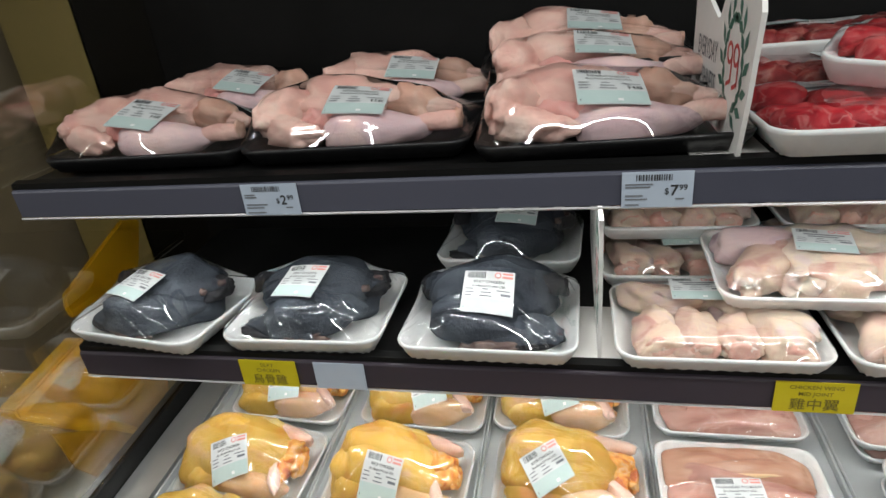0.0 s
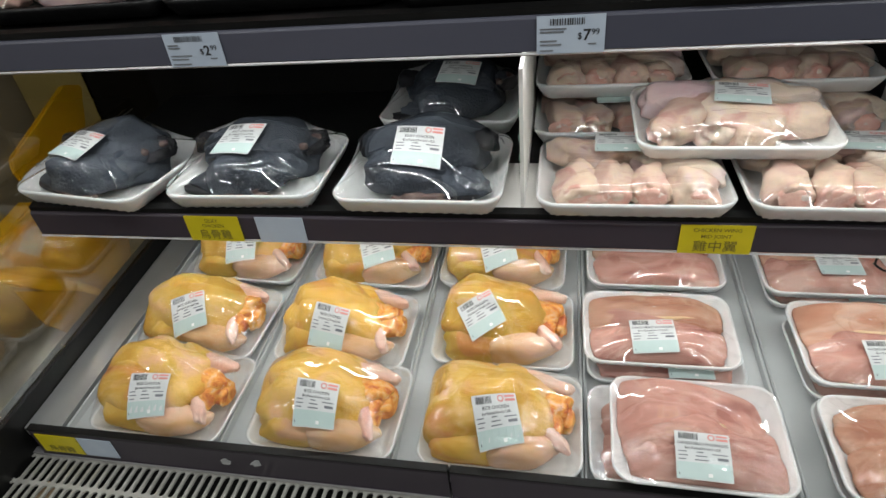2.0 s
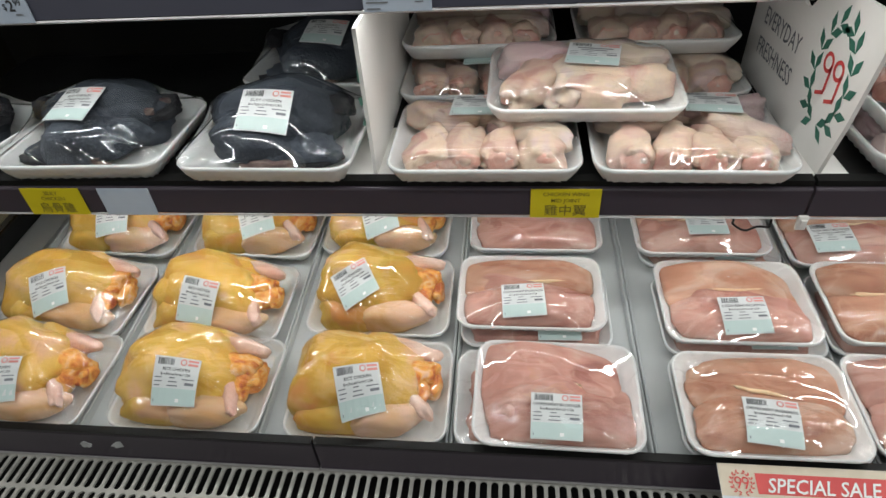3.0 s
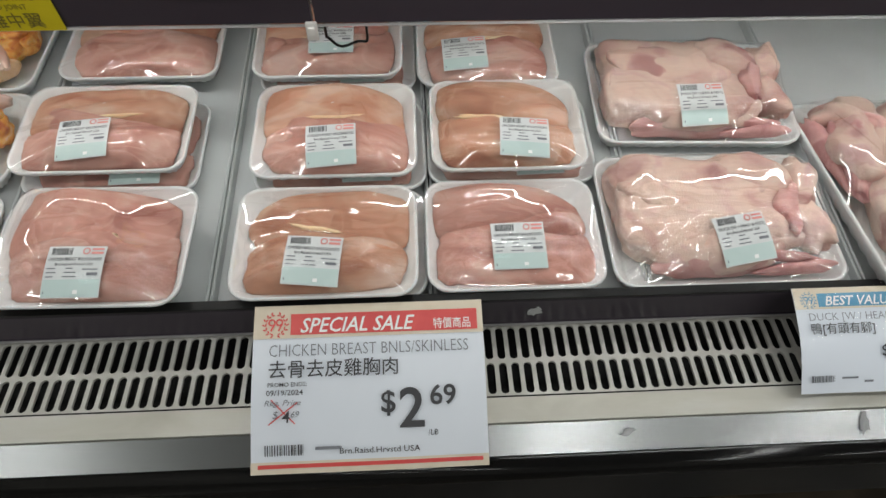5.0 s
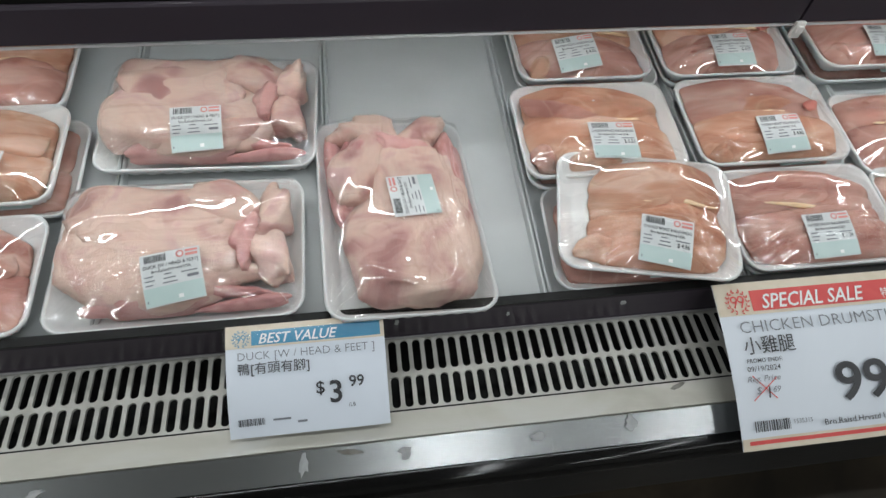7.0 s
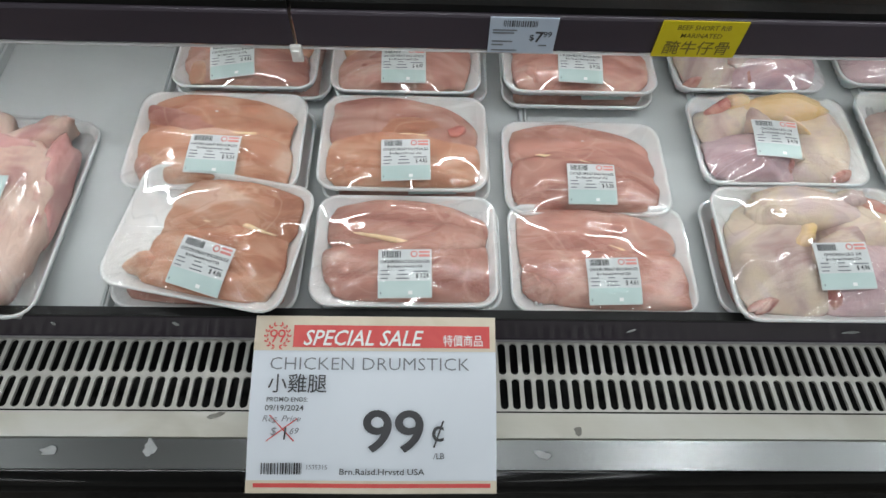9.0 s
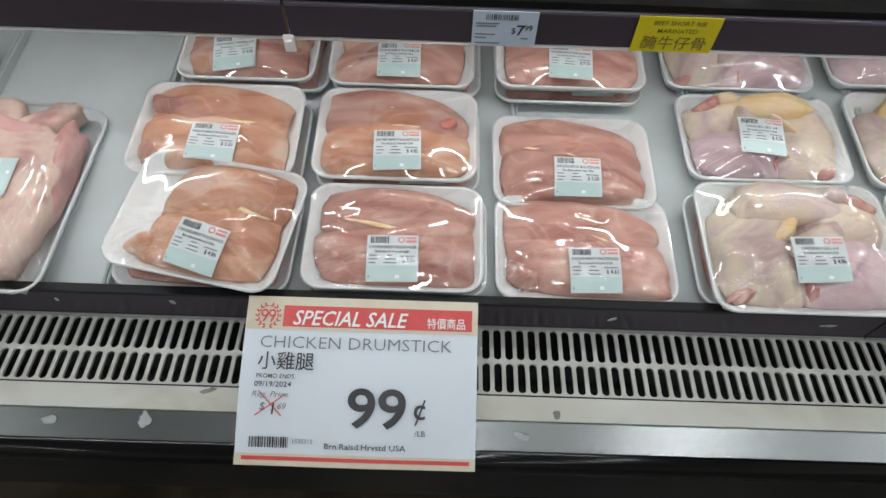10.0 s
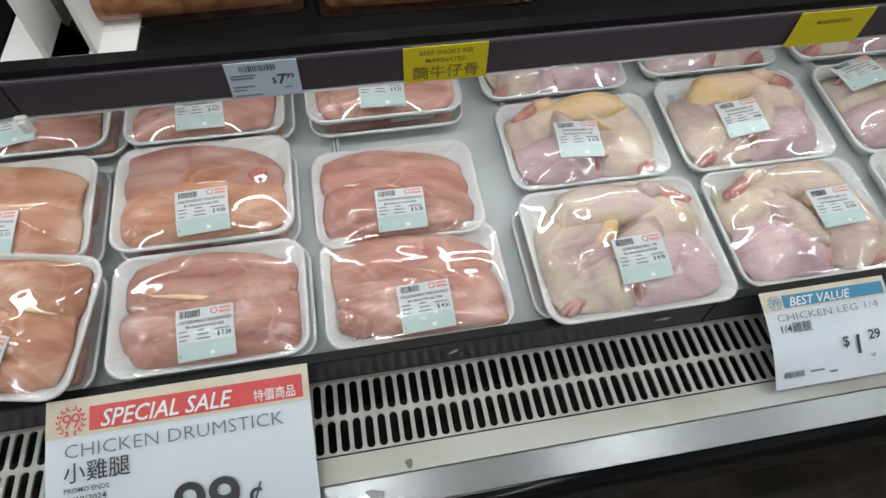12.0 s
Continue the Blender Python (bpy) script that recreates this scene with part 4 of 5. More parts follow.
def wings(x, y, z, tag, price="", turn=0.0, size=(0.196, 0.156), lean=(0, 0), stuffed=1.0, rows=5):
    w, d = size
    rng = random.Random(int(x * 999) + int(z * 555))
    g = rng.uniform
    pieces = []
    if rows > 4:
        for i in range(4):
            u, t = -0.30 + 0.20 * i + g(-0.02, 0.02), g(68, 108)
            pieces.append(("chicken_wing", "wing_skin", "", dict(size=(d * g(0.50, 0.60), w * g(0.19, 0.24), g(0.030, 0.038) * stuffed), at=(u * w, -d * g(0.16, 0.22), 0.022), turn=t, taper=g(-0.40, -0.20), bend=g(-0.3, 0.3), lump=0.20, nx=26, nb=22, rough_lump=0.055)))
            pieces.append(("cut_end", "wing_end", "pink cut joint", dict(size=(0.022, 0.030, 0.026), at=(u * w + g(-0.004, 0.004), -d * 0.400, 0.023), turn=g(60, 120), lump=0.2, nx=14, nb=12)))
            pieces.append(("bone_end", "pale_bone", "white bone end", dict(size=(0.009, 0.010, 0.009), at=(u * w + g(-0.004, 0.004), -d * 0.43, 0.027), lump=0.2, nx=10, nb=10)))
        pieces.append(("chicken_wing", "leg_skin", "", dict(size=(w * 0.50, d * 0.26, 0.040 * stuffed), at=(w * 0.28, -d * 0.06, 0.028), turn=g(-50, -25), taper=-0.3, bend=0.3, lump=0.20, nx=24, nb=22, rough_lump=0.055)))
        for i in range(3):
            u = -0.28 + 0.28 * i
            pieces.append(("chicken_wing", ("wing_skin", "leg_skin", "leg_purple")[i], "", dict(size=(w * g(0.48, 0.62), d * g(0.24, 0.32), 0.036 * stuffed), at=(u * w, d * g(0.16, 0.28), 0.024), turn=g(-32, 32), taper=g(-0.35, 0.35), bend=g(-0.5, 0.5), lump=0.22, nx=24, nb=22, rough_lump=0.055)))
    else:
        for u, v, t, long, tone in ((-0.24, -0.10, 62, 0.52, "wing_skin"), (-0.06, 0.02, 78, 0.66, "leg_skin"), (0.24, -0.14, 10, 0.58, "wing_skin"), (0.22, 0.20, -18, 0.60, "leg_skin"), (-0.22, 0.24, 14, 0.52, "leg_purple"), (0.08, -0.26, 24, 0.40, "wing_skin")):
            pieces.append(("chicken_wing", tone, "", dict(size=(w * long, d * g(0.30, 0.40), 0.040 * stuffed), at=(u * w, v * d, 0.024), turn=t + g(-8, 8), taper=g(-0.4, -0.1), bend=g(-0.3, 0.3), lump=0.20, nx=26, nb=22, rough_lump=0.055)))
        pieces.append(("cut_end", "wing_end", "pink cut joint", dict(size=(0.034, 0.030, 0.026), at=(-0.36 * w, -d * 0.22, 0.020), turn=30, lump=0.2, nx=14, nb=12)))
    return package("chicken_wing_package", "pale skin-on chicken wing joints wrapped on a white tray", (x, y, z), size, pieces, tag, turn, lean, "", price, h=0.021, group="packages of chicken wings", creases=7, flat=0.040)


def stewing_chicken(x, y, z, tag, price="", turn=0.0, size=(0.252, 0.165), lean=(0, 0)):
    w, d = size
    pieces = [
        ("chicken_body", "stew_skin", "pale pink plucked skin", dict(size=(0.150, 0.100, 0.074), at=(-0.030, 0.028, 0.034), turn=-5, taper=-0.12, lump=0.16, rough_lump=0.06, nx=28, nb=24)),
        ("wing", "stew_skin", "", dict(size=(0.110, 0.044, 0.056), at=(-0.086, 0.000, 0.040), turn=66, taper=-0.2, bend=0.3, lump=0.18, rough_lump=0.07)),
        ("wing", "stew_skin", "", dict(size=(0.090, 0.034, 0.036), at=(-0.072, -0.046, 0.028), turn=-30, taper=-0.3, bend=0.3, lump=0.20, rough_lump=0.07)),
        ("rib_fold", "stew_fold", "deep pink skin fold", dict(size=(0.060, 0.022, 0.026), at=(-0.040, -0.038, 0.036), turn=-38, taper=-0.2, bend=0.4, lump=0.2, rough_lump=0.06)),
        ("drumstick", "stew_leg", "long mauve tinted drumstick", dict(size=(0.118, 0.050, 0.042), at=(0.026, -0.046, 0.026), turn=4, taper=-0.42, lump=0.07, nx=26)),
        ("shank", "stew_skin", "", dict(size=(0.066, 0.022, 0.022), at=(0.088, -0.040, 0.030), turn=5, taper=0.25, lump=0.10)),
        ("knuckle", "stew_tan", "", dict(size=(0.020, 0.024, 0.022), at=(0.113, -0.036, 0.031), lump=0.2, nx=12, nb=12)),
        ("tail", "stew_tan", "tan tail flap", dict(size=(0.066, 0.046, 0.046), at=(0.058, 0.018, 0.036), turn=-28, taper=-0.3, lump=0.2, rough_lump=0.07)),
        ("shank", "stew_skin", "", dict(size=(0.056, 0.024, 0.024), at=(0.086, 0.006, 0.034), turn=-30, taper=-0.2, lump=0.12)),
    ]
    return package("stewing_chicken_package", "pale stewing chicken wrapped on a shallow black foam tray", (x, y, z), size, pieces, tag, turn, lean, "STEWING CHICKEN", price, h=0.018, tray="black_tray", group="packages of stewing chicken", creases=8, label_size=(0.064, 0.058))


def beef(x, y, z, tag, turn=0.0, lean=(0, 0), size=(0.205, 0.150), dark=False, price="", name="beef_package", label="bright red beef pieces wrapped on a white foam tray", tone="beef"):
    w, d = size
    rng = random.Random(int(x * 999) + int(y * 555) + int(z * 333))
    g = rng.uniform
    pieces = []
    for j in range(3):
        for i in range(5):
            pieces.append(("meat_piece", "beef_dark" if dark else tone, "", dict(size=(g(0.05, 0.075), g(0.026, 0.042), g(0.022, 0.032)), at=((i - 2) * w * 0.165 + g(-0.01, 0.01), (j - 1) * d * 0.26 + g(-0.008, 0.008), 0.019 + g(0, 0.006)), turn=g(0, 180), taper=g(-0.3, 0.3), bend=g(-0.5, 0.5), lump=0.15, nx=14, nb=12, rough_lump=0.05)))
    return package(name, label, (x, y, z), size, pieces, tag, turn, lean, "", price, h=0.024, group="packages of red meat")


# ---- the room ----
X0, X1 = -0.42, 3.45
ROOM = (-5.0, 8.0, -6.0, 1.6, 3.5)
tagged(part("floor", block((ROOM[0], ROOM[2], -0.1), (ROOM[1], ROOM[3], 0.0)), "floor"), "dark brown mottled shop floor", "floor", kind="structure")
tagged(part("ceiling", block((ROOM[0], ROOM[2], ROOM[4]), (ROOM[1], ROOM[3], ROOM[4] + 0.1)), "ceiling"), "pale tiled shop ceiling", "ceiling", kind="structure")
tagged(part("wall_north", block((ROOM[0], ROOM[3], 0), (ROOM[1], ROOM[3] + 0.15, ROOM[4])), "wall"), "plain painted wall behind the cases", "wall", kind="structure")
tagged(part("wall_south", block((ROOM[0], ROOM[2] - 0.15, 0), (ROOM[1], ROOM[2], ROOM[4])), "wall"), "plain painted wall across the shop", "wall", kind="structure")
tagged(part("wall_west", block((ROOM[0] - 0.15, ROOM[2], 0), (ROOM[0], ROOM[3], ROOM[4])), "wall"), "plain painted end wall", "wall", kind="structure")
tagged(part("wall_east", block((ROOM[1], ROOM[2], 0), (ROOM[1] + 0.15, ROOM[3], ROOM[4])), "wall"), "plain painted end wall", "wall", kind="structure")

# ---- the refrigerated case ----
case = empty("refrigerated_case", pose(1.5, 0.9, 0), "long black open refrigerated meat display case", "display case")
BACK = Matrix.Translation((-1.5, -0.9, 0))


def case_part(name, bm, material, label="", smooth=False, parent=None):
    bm.transform(BACK)
    return part(name, bm, material, parent or case, label, smooth)


case_part("back_wall", block((-0.545, 0.955, 0.55), (X1, 1.0, 2.2)), "black_wall", "black back wall")
case_part("canopy", extruded([(0.14, 2.05), (0.14, 2.20), (0.955, 2.20), (0.955, 2.05)], X0, X1), "black", "black canopy over the shelves")
case_part("light_valance", block((X0, 0.145, 1.83), (X1, 0.165, 2.048), 0.003), "black", "black strip hiding the canopy lamp")
case_part("end_wall", block((X1, 0.30, 0.0), (X1 + 0.05, 1.0, 2.2), 0.004), "black")
case_part("kick_plate", block((X0, 0.375, 0.0), (X1, 0.395, 0.30)), "recess_shade", "dark recessed kick plate")
case_part("front_panel", extruded([(0.300, 0.28), (0.300, 0.545), (0.330, 0.545), (0.330, 0.28)], X0, X1), "black", "black lower front panel")
# rounded bumper in two rolls
def roll(cy, cz, ry, rz, n=18):
    return [(cy + ry * math.cos(2 * math.pi * i / n), cz + rz * math.sin(2 * math.pi * i / n)) for i in range(n)]


case_part("bumper", extruded(roll(0.286, 0.582, 0.020, 0.019), X0, X1), "rubber", "glossy black rounded bumper", True)
case_part("bumper", extruded(roll(0.290, 0.553, 0.016, 0.017), X0, X1), "rubber", "", True)
case_part("sill", extruded([(0.3385, 0.6195), (0.3125, 0.6185), (0.3115, 0.612), (0.3385, 0.611)], X0, X1), "cream_steel", "worn cream steel sill")
case_part("steel_strip", extruded([(0.3110, 0.6172), (0.2845, 0.6030), (0.2845, 0.597), (0.3110, 0.610)], X0, X1), "steel", "brushed steel strip")
# box coloured near-black so the slots above look deep in shade
case_part("return_air_duct", extruded([(0.34, 0.52), (0.34, 0.600), (0.335, 0.600), (0.335, 0.51), (0.428, 0.51), (0.428, 0.61), (0.423, 0.61), (0.423, 0.52)], X0, X1), "recess_shade", "dark air duct under the grille")


def grille_mesh(x0, x1, pitch=0.01312):
    """A steel plate with two rows of upright rounded slots."""
    verts, faces = [], []
    cells = int((x1 - x0) / pitch)
    n = 16
    for c in range(cells):
        cx = x0 + (c + 0.5) * pitch
        for lo, hi in ((0.3400, 0.3785), (0.3785, 0.4200)):
            cy, hw, hh = (lo + hi) / 2, pitch / 2, (hi - lo) / 2
            rw, rh = pitch * 0.335, hh - 0.0022
            ring_a, ring_b = [], []
            for i in range(n):
                a = 2 * math.pi * (i + 0.5) / n
                ca, sa = math.cos(a), math.sin(a)
                k = min(hw / max(abs(ca), 1e-6), hh / max(abs(sa), 1e-6) * 1.0)
                ex, ey = rw * ca, math.copysign(rh - rw, sa) + rw * sa
                ring_b.append((cx + ex, cy + ey))
                m = max(abs(ex) / hw, abs(ey) / hh)
                ring_a.append((cx + max(-hw, min(hw, ex / m)), cy + max(-hh, min(hh, ey / m))))
            for sx in (-1, 1):
                for sy in (-1, 1):
                    j = min(range(n), key=lambda q: (ring_a[q][0] - cx - sx * hw) ** 2 + (ring_a[q][1] - cy - sy * hh) ** 2)
                    ring_a[j] = (cx + sx * hw, cy + sy * hh)
            k = len(verts)
            verts += [(x, y, 0.6200) for x, y in ring_a] + [(x, y, 0.6200) for x, y in ring_b] + [(x, y, 0.6170) for x, y in ring_b]
            for i in range(n):
                j = (i + 1) % n
                faces.append((k + i, k + j, k + n + j, k + n + i))
                faces.append((k + n + i, k + n + j, k + 2 * n + j, k + 2 * n + i))
    return [(v[0] - 1.5, v[1] - 0.9, v[2]) for v in verts], faces


gv, gf = grille_mesh(X0 + 0.002, X1 - 0.002)
mesh_object("air_grille", gv, gf, "grille", case, False, "perforated steel air grille with two rows of slots")
case_part("lip_ledge", extruded([(0.4205, 0.6235), (0.4205, 0.612), (0.430, 0.612), (0.430, 0.6235)], X0, X1), "chrome")
for a, b in ((X0 + 0.04, 0.2025), (0.2055, 1.30), (1.303, 2.40), (2.403, X1)):
    case_part("price_rail", extruded([(0.4265, 0.6755), (0.4215, 0.6755), (0.4200, 0.672), (0.4200, 0.6290), (0.4185, 0.6245), (0.4265, 0.6245)], a, b), "rail", "plum grey plastic price rail")
    case_part("rail_edge", extruded([(0.4180, 0.6275), (0.4170, 0.6255), (0.4182, 0.6242), (0.4192, 0.6265)], a, b), "chrome")
    case_part("rail_cap", extruded([(0.4190, 0.6765), (0.4190, 0.6792), (0.4288, 0.6796), (0.4288, 0.6765)], a, b), "black", "black lip above the rail")
# deck pans
deck = empty("display_deck", pose(1.5, 0.68, DECK_Z), "sloping grey painted steel display deck in narrow pans", "shelf", kind="structure")
PITCH = 0.2345


def pan(x0, x1):
    def pt(x, y, up):
        return (x - 1.5, y - 0.68, DECK_SLOPE * (y - 0.43) + up)
    prof = [(0.0, 0.010), (0.0018, 0.0115), (0.0036, 0.010), (0.0046, 0.0), (x1 - x0 - 0.0046, 0.0), (x1 - x0 - 0.0036, 0.010), (x1 - x0 - 0.0018, 0.0115), (x1 - x0, 0.010), (x1 - x0, -0.010), (0.0, -0.010)]
    vs = [pt(x0 + a, y, b - 0.002) for y in (0.4305, 0.952) for a, b in prof]
    k = len(prof)
    fs = [(i, (i + 1) % k, k + (i + 1) % k, k + i) for i in range(k)] + [tuple(range(k)), tuple(reversed(range(k, 2 * k)))]
    return vs, fs


edge = -0.343
while edge < X1 - 0.05:
    vs, fs = pan(edge + 0.0008, min(edge + PITCH - 0.0008, X1))
    mesh_object("deck_pan", vs, fs, "deck", deck)
    edge += PITCH
case_part("deck_support", block((X0, 0.435, 0.56), (X1, 0.955, 0.630)), "black")
# end of the deck: steel side strip, black trim and a clear panel
case_part("end_strip", extruded([(0.43, 0.650), (0.955, 0.697), (0.955, 0.712), (0.43, 0.665)], -0.400, -0.3455), "end_steel", "brushed steel side strip")
case_part("end_trim", extruded([(0.300, 0.622), (0.40, 0.690), (0.955, 0.740), (0.955, 0.640), (0.30, 0.560)], -0.424, -0.402), "black", "black trim at the end of the case")
acr = case_part("end_panel", extruded([(0.40, 0.690), (0.53, 1.30), (0.56, 1.50), (0.955, 1.50), (0.955, 0.740)], -0.413, -0.407), "acrylic", "clear acrylic end panel")
acr.visible_shadow = False
# shelves
MID_Z, UP_Z = 0.932, 1.148


def shelf(z, joints, rail_top, rail_h, rail_material, label):
    top = empty("shelf", pose(1.5, 0.75, z), label, "shelf")
    off = Matrix.Translation((-1.5, -0.75, -z))
    for a, b in zip(joints[:-1], joints[1:]):
        for nm, prof, mat, words in (
            ("shelf_board", [(0.586, z - 0.016), (0.586, z), (0.94, z + 0.012), (0.94, z - 0.004)], "black", "black enamel board"),
            # pale reflector added below the board to brighten the back row
            ("underside", [(0.640, z - 0.0185), (0.640, z - 0.0165), (0.935, z - 0.0065), (0.935, z - 0.0085)], "deck", "pale painted underside"),
            ("front_lip", [(0.5795, rail_top + 0.0005), (0.5795, rail_top + 0.007), (0.590, rail_top + 0.009), (0.600, rail_top + 0.001)], "black", ""),
            ("price_rail", [(0.5800, rail_top), (0.5775, rail_top - 0.001), (0.5765, rail_top - 0.003), (0.5775, rail_top - rail_h + 0.002), (0.5855, rail_top - rail_h), (0.5855, rail_top)], rail_material, "plastic price rail"),
            ("rail_edge", [(0.5765, rail_top - rail_h + 0.0015), (0.5755, rail_top - rail_h), (0.5775, rail_top - rail_h - 0.0018), (0.5795, rail_top - rail_h)], "chrome", ""),
        ):
            bm = extruded(prof, a + 0.0015, b - 0.0015)
            bm.transform(off)
            part(nm, bm, mat, top, words)
        bm = extruded([(0.62, z - 0.016), (0.94, z - 0.004), (0.94, z - 0.050), (0.90, z - 0.050)], a + 0.003, a + 0.006)
        bm.transform(off)
        part("bracket", bm, "black", top)
    return top


shelf(MID_Z, (-0.365, 0.731, 1.762, 2.80, X1), 0.928, 0.037, "rail", "black middle shelf with a plum grey price rail")
shelf(UP_Z, (-0.365, 0.731, 1.762, 2.80, X1), 1.146, 0.034, "rail_up", "black top shelf with a grey price rail")

# ---- neighbouring case seen through the clear panel ----
tagged(part("beige_post", block((-0.695, 0.955, 0.0), (-0.535, 1.02, 2.2), 0.004), "beige"), "beige painted upright post beside the case", "post", kind="structure")
near = empty("neighbour_case", pose(-1.2, 0.8, 0), "dim brown side of the neighbouring case", "display case")
NB = Matrix.Translation((1.2, -0.8, 0))
for nm, bm, mat in (
    ("back_panel", block((-2.4, 1.06, 0.0), (-0.70, 1.10, 2.2)), "grey_panel"),
    ("side_panel", block((-0.80, 0.36, 0.0), (-0.745, 1.03, 2.2), 0.004), "grey_panel"),
    ("bottom", block((-0.745, 0.34, 0.30), (-0.43, 1.0, 0.36), 0.004), "brown"),
):
    bm.transform(NB)
    part(nm, bm, mat, near)


def yellow_guard(name, sheets, label):
    """Yellow plastic guard standing behind the clear panel, of flat pieces given by their (y, z) corners."""
    base = empty(name, pose(-0.446, 0.7, 0.8), label, "plastic guard", "yellow plastic guards")
    for nm, depth, prof in sheets:
        bm = extruded([(y - 0.7, z - 0.8) for y, z in prof], -depth, 0.0)
        if nm != "film_sheet":
            bmesh.ops.bevel(bm, geom=list(bm.edges), offset=0.003, segments=2, affect="EDGES")
        ob = part(nm, bm, "shaded_yellow" if nm == "film_sheet" else "yellow_plastic", base)
        ob.visible_shadow = nm != "film_sheet"
    return base


yellow_guard("yellow_guard", (
    ("panel", 0.008, [(0.658, 0.925), (0.800, 0.920), (0.822, 0.960), (0.843, 1.004), (0.804, 1.018), (0.660, 0.963), (0.655, 0.946)]),
), "upright yellow plastic guard beside the middle shelf")
yellow_guard("yellow_guard", (
    ("rim", 0.030, [(0.528, 0.866), (0.534, 0.852), (0.545, 0.850), (0.668, 0.874), (0.660, 0.893)]),
    ("rim", 0.030, [(0.529, 0.865), (0.531, 0.851), (0.600, 0.770), (0.648, 0.730), (0.690, 0.672), (0.698, 0.690), (0.655, 0.748), (0.612, 0.786), (0.545, 0.856)]),
    # tub side walls, with their shadow painted in as a darker yellow
    ("film_sheet", 0.003, [(0.540, 0.852), (0.662, 0.880), (0.845, 0.870), (0.775, 0.700), (0.692, 0.684), (0.652, 0.742), (0.606, 0.780)]),
    ("film_sheet", 0.003, [(0.560, 0.800), (0.600, 0.770), (0.648, 0.730), (0.692, 0.676), (0.669, 0.655), (0.614, 0.650), (0.570, 0.728)]),
), "yellow plastic tub seen behind the clear panel")

# ---- lamps ----


def lamp_housing(name, x, y, z, length, label, wide=0.12):
    base = empty(name, pose(x, y, z), label, "lamp", "shop lights")
    part("housing", block((-length / 2, -wide / 2, 0.012), (length / 2, wide / 2, 0.06), 0.006), "card", base)


for row_y in (-1.6, -4.4):
    for col_x in (-3.80, -1.95, 1.75, 3.60, 5.45):
        lamp_housing("ceiling_lamp", col_x, row_y, 3.42, 0.16, "white linear ceiling lamp with one tube", 2.5)
for led_a, led_b in ((-0.33, 0.70), (0.76, 1.73), (1.79, 2.77), (2.83, 3.40)):
    for led_z in (0.908, 1.124):
        base = empty("shelf_lamp", pose((led_a + led_b) / 2, 0.622, led_z), "slim white lamp strip under a shelf", "lamp", "shelf lamps")
        part("housing", block((-(led_b - led_a) / 2, -0.008, 0.0), ((led_b - led_a) / 2, 0.008, 0.009), 0.001), "card", base)
lamp_housing("canopy_lamp", 1.5, 0.228, 1.832, 3.8, "slim white strip lamp under the canopy")

# ---- packages on the deck: whole yellow chickens ----
yellow_chicken(-0.203, 0.497, (0.004, -0.050, 12), "", turn=-3)
yellow_chicken(0.030, 0.502, (0.004, -0.034, 4), "", turn=-2)
yellow_chicken(0.256, 0.505, (0.001, -0.050, 16), "", turn=0, plump=1.04)
yellow_chicken(-0.214, 0.645, (-0.000, -0.037, 26), "", turn=-4)
yellow_chicken(0.014, 0.642, (-0.006, -0.050, -6), "", turn=-2)
yellow_chicken(0.246, 0.660, (-0.027, -0.025, 32), "", turn=0)
yellow_chicken(-0.205, 0.806, (0.003, -0.041, 12), "", turn=-3)
yellow_chicken(0.022, 0.806, (0.013, -0.050, 22), "", turn=-2)
yellow_chicken(0.234, 0.812, (-0.004, -0.050, 20), "", turn=-2)
# chicken breasts, first columns
under_breast(0.462, 0.500, turn=1)
breast(0.482, 0.494, (-0.002, -0.048, -1), "", up=0.024, turn=-1, size=(0.192, 0.143))
under_breast(0.462, 0.645)
breast(0.455, 0.652, (-0.010, -0.031, 4), "", up=0.022, size=(0.197, 0.132))
breast(0.465, 0.812, None, "", up=0.010, size=(0.200, 0.140))
under_breast(0.722, 0.497)
breast(0.716, 0.494, (-0.009, -0.037, -6), "", up=0.020, size=(0.192, 0.136), tone="breast_tan", flip=-1)
under_breast(0.724, 0.640, turn=1)
breast(0.719, 0.645, (-0.001, -0.039, 2), "", up=0.020, size=(0.190, 0.142))
under_breast(0.716, 0.795)
breast(0.704, 0.800, (0.006, -0.020, 1), "", up=0.018, size=(0.190, 0.140))
breast(0.915, 0.503, (0.002, -0.026, 1), "", up=0.008, size=(0.190, 0.140))
under_breast(0.926, 0.645)
breast(0.921, 0.648, (0.015, -0.040, -4), "", up=0.020, size=(0.182, 0.140), tone="breast_tan", flip=-1)
breast(0.908, 0.788, (-0.030, -0.030, 2), "", up=0.012, size=(0.182, 0.142))
# ducks
duck(1.145, 0.520, (0.254, 0.172), (0.005, -0.047, 9), "", turn=0)
duck(1.163, 0.711, (0.252, 0.172), (-0.004, -0.050, 4), "", turn=-2)
duck(1.376, 0.553, (0.276, 0.180), (-0.011, -0.010, 4), "", turn=92, long=True)
# chicken breasts, later columns
under_breast(1.640, 0.496, turn=-2)
breast(1.646, 0.507, (0.012, -0.050, -6), "4.86", up=0.032, turn=-11, size=(0.198, 0.150), tilt=(DECK_TILT + 3, 0), tone="breast_tan", fill=0.80)
under_breast(1.634, 0.640)
breast(1.627, 0.640, (0.006, -0.035, -2), "5.51", up=0.022, size=(0.202, 0.144))
under_breast(1.648, 0.796)
breast(1.640, 0.796, (-0.013, -0.048, 6), "4.82", up=0.016, size=(0.184, 0.140), tone="breast_tan")
under_breast(1.858, 0.496)
breast(1.852, 0.494, (0.001, -0.037, 1), "7.24", up=0.012, size=(0.202, 0.138))
under_breast(1.850, 0.640)
